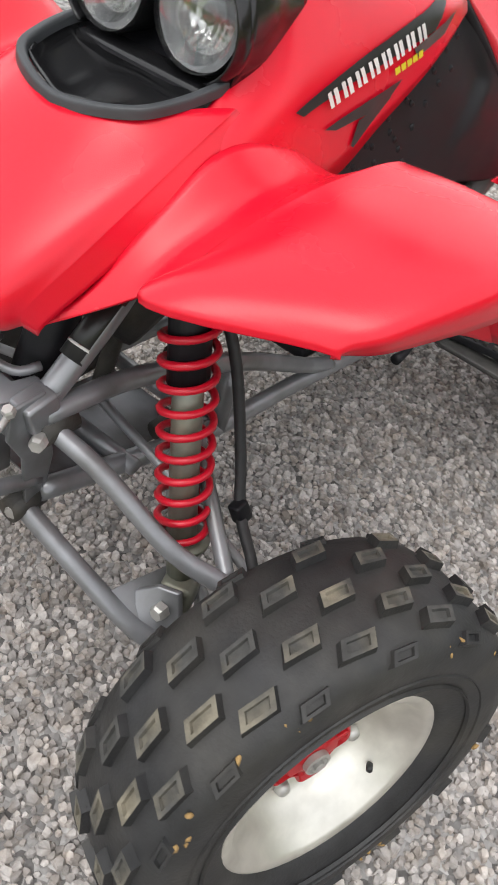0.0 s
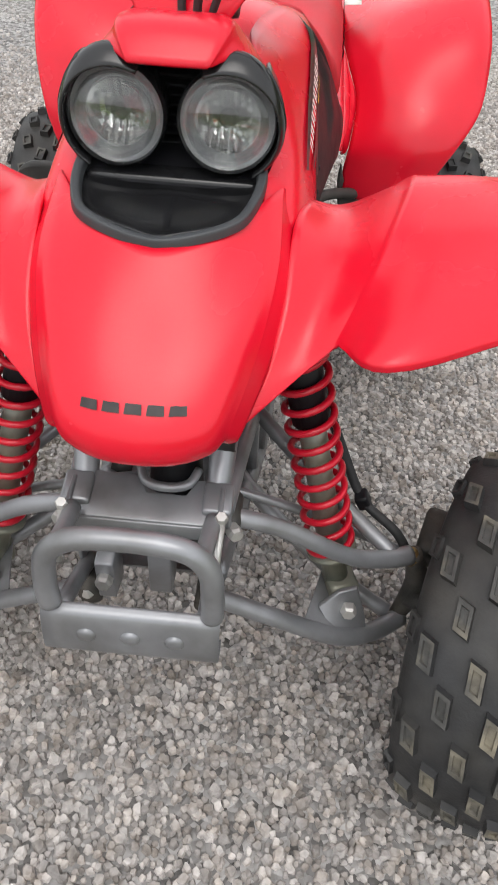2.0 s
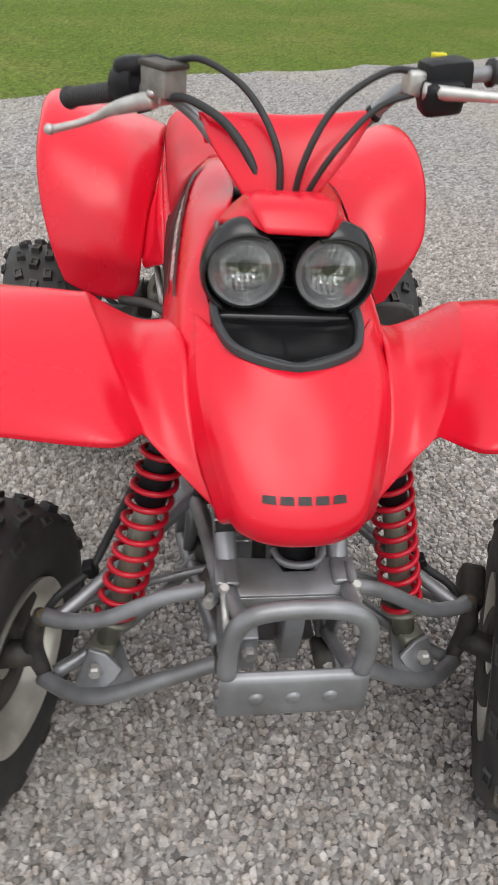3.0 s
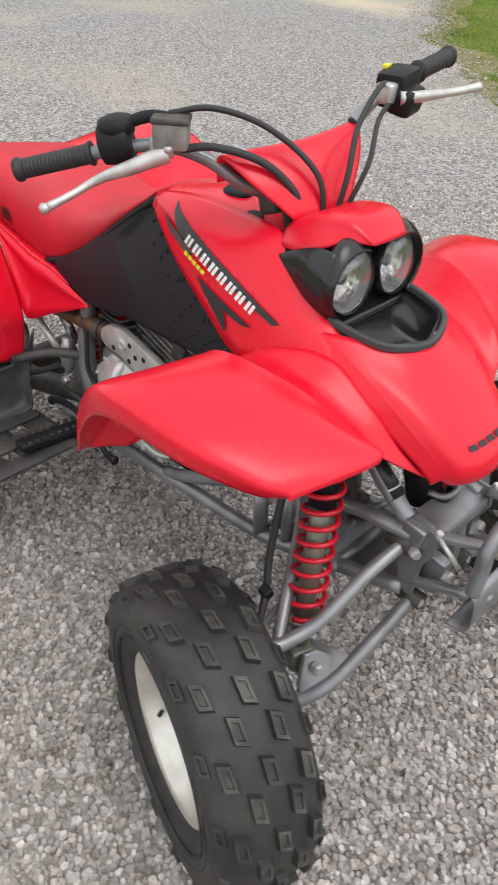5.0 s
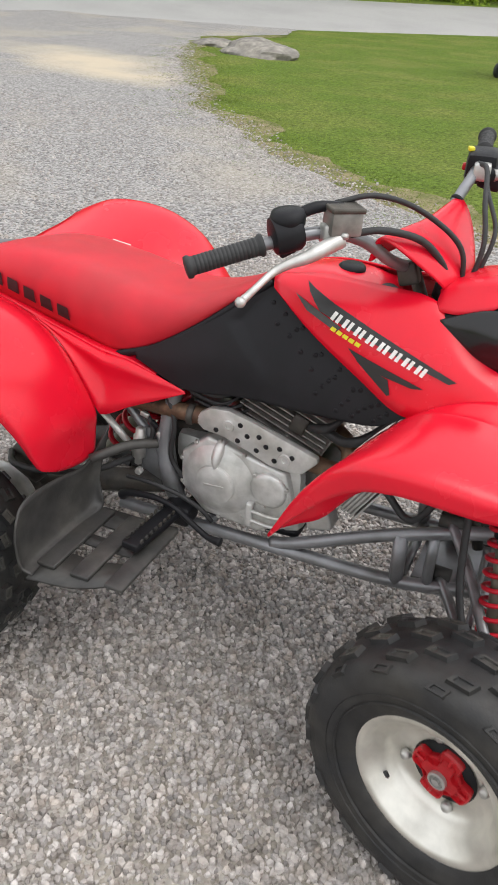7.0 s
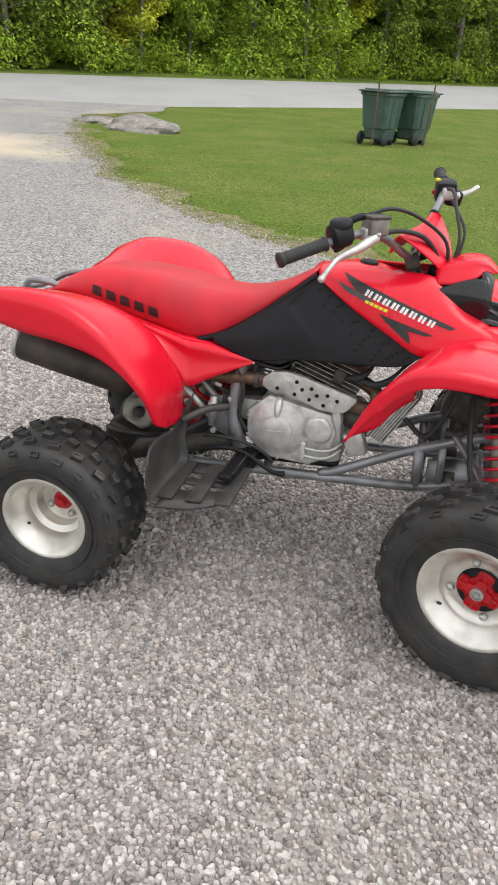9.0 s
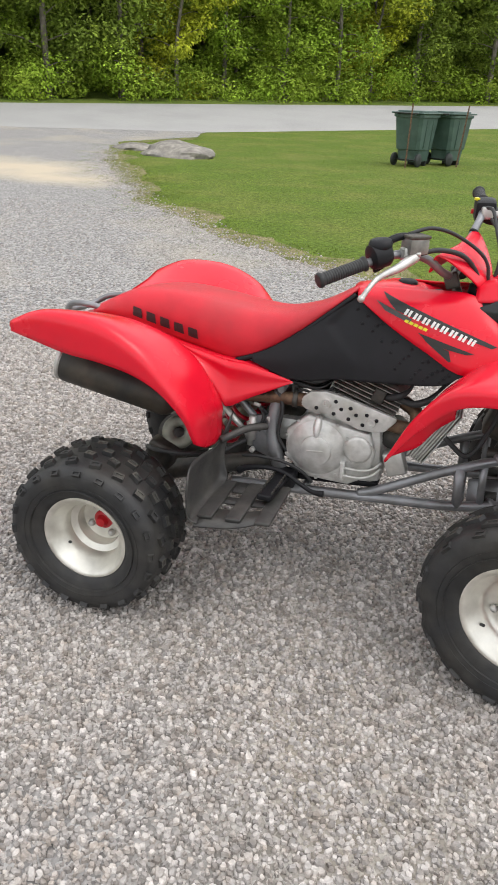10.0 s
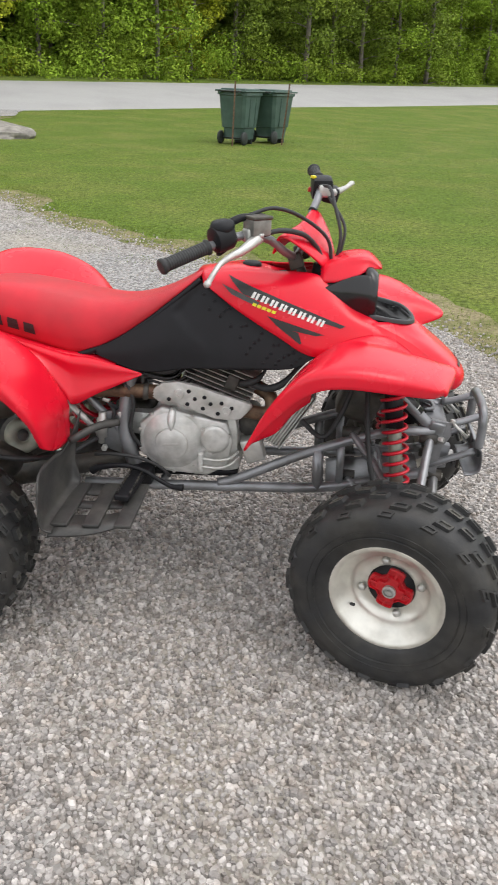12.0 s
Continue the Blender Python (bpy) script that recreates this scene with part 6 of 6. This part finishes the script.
def grip(a, b):
    a, b = Vector(a), Vector(b)
    w = (b - a).normalized()
    n = (b - a).length
    prof = [(0.013, 0.0), (0.019, 0.001), (0.0205, 0.006), (0.0200, 0.010)]
    k = 0.012
    while k < n - 0.012:
        prof += [(0.0168, k), (0.0168, k + 0.004), (0.0160, k + 0.0045), (0.0160, k + 0.0065)]
        k += 0.007
    prof += [(0.0180, n - 0.008), (0.0205, n - 0.004), (0.0200, n)]
    g1 = part("grip", lathe(prof, a, w, 24), RUBBER, bar, "black ribbed rubber grip")
    return g1


grip((-0.016, -0.338, 1.037), (0.086, -0.248, 1.075))
grip((0.320, 0.424, 1.203), (0.340, 0.292, 1.190))
hub = Vector((0.118, -0.220, 1.096))
way = Vector((0.107, 0.094, 0.038)).normalized()
throttle = sharp(part("throttle_housing", lathe([(0.020, -0.030), (0.032, -0.026), (0.035, -0.010), (0.035, 0.016), (0.030, 0.024), (0.018, 0.026)], hub, way, 24), BLACK, bar, "black throttle housing"), 40)
part("throttle_cap", lathe([(0.030, -0.004), (0.032, 0.010), (0.028, 0.020), (0.016, 0.024), (0, 0.024)], hub + Vector((0, 0, 0.018)), (-0.1, -0.15, 1), 20), BLACK, throttle)
part("thumb_lever", block((0.012, 0.030, 0.012), hub + Vector((-0.004, 0.020, -0.040)), (20, 0, -40), 0.003), BLACK, throttle)
part("cable_boot", tube([hub + Vector((0.01, 0.012, 0.030)), hub + Vector((0.040, 0.036, 0.044)), hub + Vector((0.075, 0.062, 0.046))], [0.010, 0.010, 0.007], 8, 10), BLACK, throttle)
reservoir = sharp(part("brake_reservoir", block((0.058, 0.050, 0.044), (0.200, -0.172, 1.120), (0, 0, 41), 0.007), FIN_GREY, bar, "weathered grey brake fluid reservoir"), 40)
part("lid", block((0.062, 0.054, 0.009), (0.200, -0.172, 1.143), (0, 0, 41), 0.003), DARK_CAST, reservoir)
part("lever_clamp", block((0.040, 0.030, 0.034), (0.186, -0.180, 1.098), (0, 0, 41), 0.006), BRIGHT, reservoir)
part("brake_lever", tube([(0.206, -0.186, 1.092), (0.190, -0.212, 1.082), (0.170, -0.240, 1.069), (0.142, -0.260, 1.055), (0.122, -0.278, 1.041), (0.111, -0.312, 1.025), (0.103, -0.358, 1.010)], [0.015, 0.014, 0.012, 0.009, 0.0075, 0.0065, 0.0075], 30, 10), BRIGHT, bar, "polished brake lever with a ball end")
part("lever_ball", lathe([(0, -0.010), (0.007, -0.007), (0.010, 0), (0.007, 0.007), (0, 0.010)], (0.103, -0.362, 1.010), (-0.6, -0.7, -0.4), 14), BRIGHT, bar)
part("lever_pivot", bolt((0.212, -0.190, 1.096), (0, 0, 1), 0.009, 0.010), BRIGHT, bar)
switch = sharp(part("switch_housing", block((0.062, 0.072, 0.062), (0.352, 0.222, 1.176), (8, 0, 8), 0.014), BLACK, bar, "black switch housing"), 50)
part("switch_body", block((0.050, 0.060, 0.046), (0.378, 0.214, 1.160), (8, 10, 8), 0.012), BLACK, switch)
part("button", block((0.012, 0.014, 0.014), (0.318, 0.232, 1.168), (0, 0, 0), 0.003), HUB_RED, switch, "red stop button")
part("button", block((0.012, 0.022, 0.008), (0.326, 0.214, 1.206), (0, 0, 20), 0.002), DECAL_YELLOW, switch, "yellow switch")
part("lever_clamp", block((0.034, 0.030, 0.034), (0.362, 0.176, 1.172), (0, 0, 10), 0.006), BRIGHT, bar)
part("clutch_lever", tube([(0.386, 0.186, 1.166), (0.404, 0.220, 1.168), (0.420, 0.270, 1.170), (0.432, 0.315, 1.172), (0.443, 0.351, 1.176)], [0.012, 0.010, 0.0075, 0.007, 0.0085], 24, 10), BRIGHT, bar, "polished clutch lever")
pad_rows = [
    [(0.238, -0.105, 1.040), (0.258, -0.050, 1.050), (0.280, 0.010, 1.060), (0.310, 0.105, 1.080)],
    [(0.252, -0.118, 1.086), (0.275, -0.055, 1.094), (0.300, 0.020, 1.102), (0.326, 0.122, 1.124)],
    [(0.276, -0.116, 1.084), (0.300, -0.058, 1.096), (0.325, 0.020, 1.106), (0.350, 0.124, 1.122)],
    [(0.322, -0.100, 1.054), (0.345, -0.052, 1.062), (0.366, 0.020, 1.072), (0.380, 0.100, 1.082)],
    [(0.372, -0.062, 1.008), (0.386, -0.030, 1.014), (0.398, 0.014, 1.020), (0.405, 0.056, 1.026)],
    [(0.372, -0.052, 0.992), (0.384, -0.028, 0.994), (0.394, 0.010, 0.996), (0.398, 0.045, 1.000)]]
thick(part("handlebar_cover", skin(pad_rows, 30, 20, -1), RED, bar, "red cover over the bar clamp"), 0.004)
for s, at in ((-1, (0.300, -0.035, 1.010)), (1, (0.312, 0.035, 1.022))):
    part("bar_clamp", block((0.040, 0.026, 0.044), at, (0, -20, 0), 0.006), DARK_CAST, bar)
part("cable_grommet", lathe([(0.034, -0.03), (0.036, 0.0), (0.030, 0.006), (0, 0.006)], (0.384, 0, 0.992), (0.2, 0, 1), 20), BLACK, bike)
for pts, r, label in (
        ([(0.215, -0.165, 1.098), (0.262, -0.132, 1.106), (0.322, -0.082, 1.088), (0.362, -0.042, 1.040), (0.378, -0.024, 0.985)], 0.0068, "thick black brake hose"),
        ([(0.178, -0.158, 1.145), (0.236, -0.112, 1.158), (0.305, -0.052, 1.132), (0.382, -0.012, 1.070), (0.400, -0.004, 0.985)], 0.0052, "black throttle cable"),
        ([(0.352, 0.182, 1.186), (0.378, 0.128, 1.186), (0.398, 0.060, 1.140), (0.418, 0.022, 1.070), (0.406, 0.012, 0.985)], 0.0052, "black control cable"),
        ([(0.372, 0.180, 1.160), (0.394, 0.120, 1.140), (0.428, 0.064, 1.090), (0.422, 0.034, 1.030), (0.408, 0.026, 0.985)], 0.0046, "black control cable")):
    part("cable", tube(pts, r, 30, 8), RUBBER, bar, label)
part("cable_tie", lathe([(0.0135, -0.004), (0.0145, 0), (0.0135, 0.004)], (0.333, 0.130, 1.122), (0.25, 0.6, 0.7), 14), BLACK, bar)
part("ignition_lock", lathe([(0.020, -0.02), (0.020, 0.010), (0.016, 0.014), (0, 0.014)], (0.270, -0.045, 0.965), (0.1, -0.2, 1), 18), BLACK, bike)


# the frame sits a little out of true: the rear left-hand side stands farther out and lower
for ob in bike.children_recursive:
    for v in ob.data.vertices:
        x, y, z = v.co
        amount = ease(-0.45, 0.25, -x)
        amount *= ease(-0.12, 0.12, y)
        y2 = y + (0.045 + 0.040 * ease(0.52, 0.72, z)) * amount
        wing = ob.name.startswith("front_fender")
        bent = ease(0.20, 0.48, y) * ease(0.35, 0.68, x) if wing else 0.0
        ahead = ease(0.17, 0.24, y) * (1 - ease(0.25, 0.40, y)) * ease(0.6, 0.72, x) if wing else 0.0
        forward = 0.055 * amount * ease(0.14, 0.34, y) if ob.name.startswith("rear_fender") else 0.0
        hump = 0.012 * amount * ease(0.24, 0.40, y) * ease(0.75, 0.85, z) if ob.name.startswith("rear_fender") else 0.0
        v.co = (x + 0.028 * ahead + forward, y2, z + 0.038 * bent + 0.008 * ahead - 0.036 * amount * ease(0.6, 0.8, z) + hump)


# ---- wheeled bins on the lawn ----
def wheelie_bin(x, y, turn):
    base = tagged(new("wheelie_bin"), "dark green plastic wheeled bin standing on the lawn", "bin", "bins by the road")
    rings = []
    for z, w, d in ((0.10, 0.50, 0.54), (0.32, 0.54, 0.60), (0.33, 0.58, 0.66), (0.94, 0.68, 0.80), (0.95, 0.74, 0.86), (1.00, 0.74, 0.86)):
        c = 0.06
        rings.append([(sx * (w / 2 - (c if k else 0)), sy * (d / 2 - (0 if k else c)), z) for sx, sy, ks in ((1, 1, (0, 1)), (-1, 1, (1, 0)), (-1, -1, (0, 1)), (1, -1, (1, 0))) for k in ks])
    bm = bmesh.new()
    vs = add_grid(bm, rings, True)
    bm.faces.new(vs[0])
    sharp(part("body", bm, BIN_GREEN, base), 30)
    bm = block((0.78, 0.92, 0.03), (0, 0, 1.025), (0, 0, 0), 0.012)
    block((0.60, 0.70, 0.04), (0, 0, 1.050), (0, 0, 0), 0.015, bm)
    lid = part("lid", bm, BIN_GREEN, base)
    for sx in (-1, 1):
        part("wheel", lathe([(0.02, -0.03), (0.12, -0.03), (0.13, -0.02), (0.13, 0.02), (0.12, 0.03), (0.02, 0.03)], (sx * 0.30, 0.30, 0.13), (1, 0, 0), 24), BIN_DARK, base)
        for yy in (-0.15, 0.12):
            part("rib", block((0.03, 0.03, 0.55), (sx * 0.315, yy, 0.63), (0, sx * 4, 0), 0.008), BIN_GREEN, base)
        part("rib", block((0.03, 0.03, 0.55), (sx * 0.15, -0.372, 0.63), (6, 0, 0), 0.008), BIN_GREEN, base)
        part("hinge", block((0.06, 0.10, 0.07), (sx * 0.24, 0.46, 1.01), (0, 0, 0), 0.015), BIN_GREEN, base)
    part("handle", tube([(-0.28, 0.50, 1.02), (0.28, 0.50, 1.02)], 0.016, 4, 8, smooth=False), BIN_DARK, base)
    part("axle", tube([(-0.30, 0.30, 0.13), (0.30, 0.30, 0.13)], 0.014, 3, 8, smooth=False), BIN_DARK, base)
    part("foot", block((0.44, 0.06, 0.12), (0, -0.22, 0.06), (0, 0, 0), 0.01), BIN_DARK, base)
    for ob in base.children:
        ob.data.transform(Matrix.Diagonal((1, 1, 1.07, 1)))
    base.matrix_world = pose(x, y, land(x, y) - 0.012, 0, 0, turn)
    return base


first = wheelie_bin(-1.74, 16.35, 158)
copy_thing(first, pose(-1.08, 17.15, land(-1.08, 17.15) - 0.012, 0, 0, 150))
# thin rusty stakes in front of the bins
for x, y, lean in ((-1.80, 15.66, 1.0), (-0.78, 16.66, 5.0)):
    bm = block((0.034, 0.006, 1.34), (0, 0, 0.61), (0, 0, 0), 0.002)
    block((0.006, 0.034, 1.34), (0, 0.019, 0.61), (0, 0, 0), 0.002, bm)
    stake = tagged(part("stake", bm, RUST, smooth=False), "thin rusty steel stake in the lawn by the bins", "stake", "stakes by the bins")
    stake.matrix_world = pose(x, y, land(x, y), 0, lean, 20)


# ---- half-buried rock beside the drive ----
def boulder(at, size, seed, turn):
    bm = bmesh.new()
    bmesh.ops.create_icosphere(bm, subdivisions=4, radius=1)
    for v in bm.verts:
        n1 = noise.noise(v.co * 1.3 + Vector((seed, 0, 0))) * 0.25 + noise.noise(v.co * 4 + Vector((0, seed, 0))) * 0.07
        v.co = v.co * (1 + n1)
        v.co = Vector((v.co.x * size[0], v.co.y * size[1], v.co.z * size[2]))
    ob = sharp(part("boulder", bm, ROCK), 35)
    ob.matrix_world = pose(*at, 0, 0, turn)
    return tagged(ob, "low weathered limestone boulder half sunk in the grass", "rock", "rocks by the drive")


boulder((-6.95, 15.0, 0.0), (1.05, 0.7, 0.29), 1.0, -35)
boulder((-8.35, 15.9, -0.02), (0.75, 0.5, 0.15), 4.0, -25)
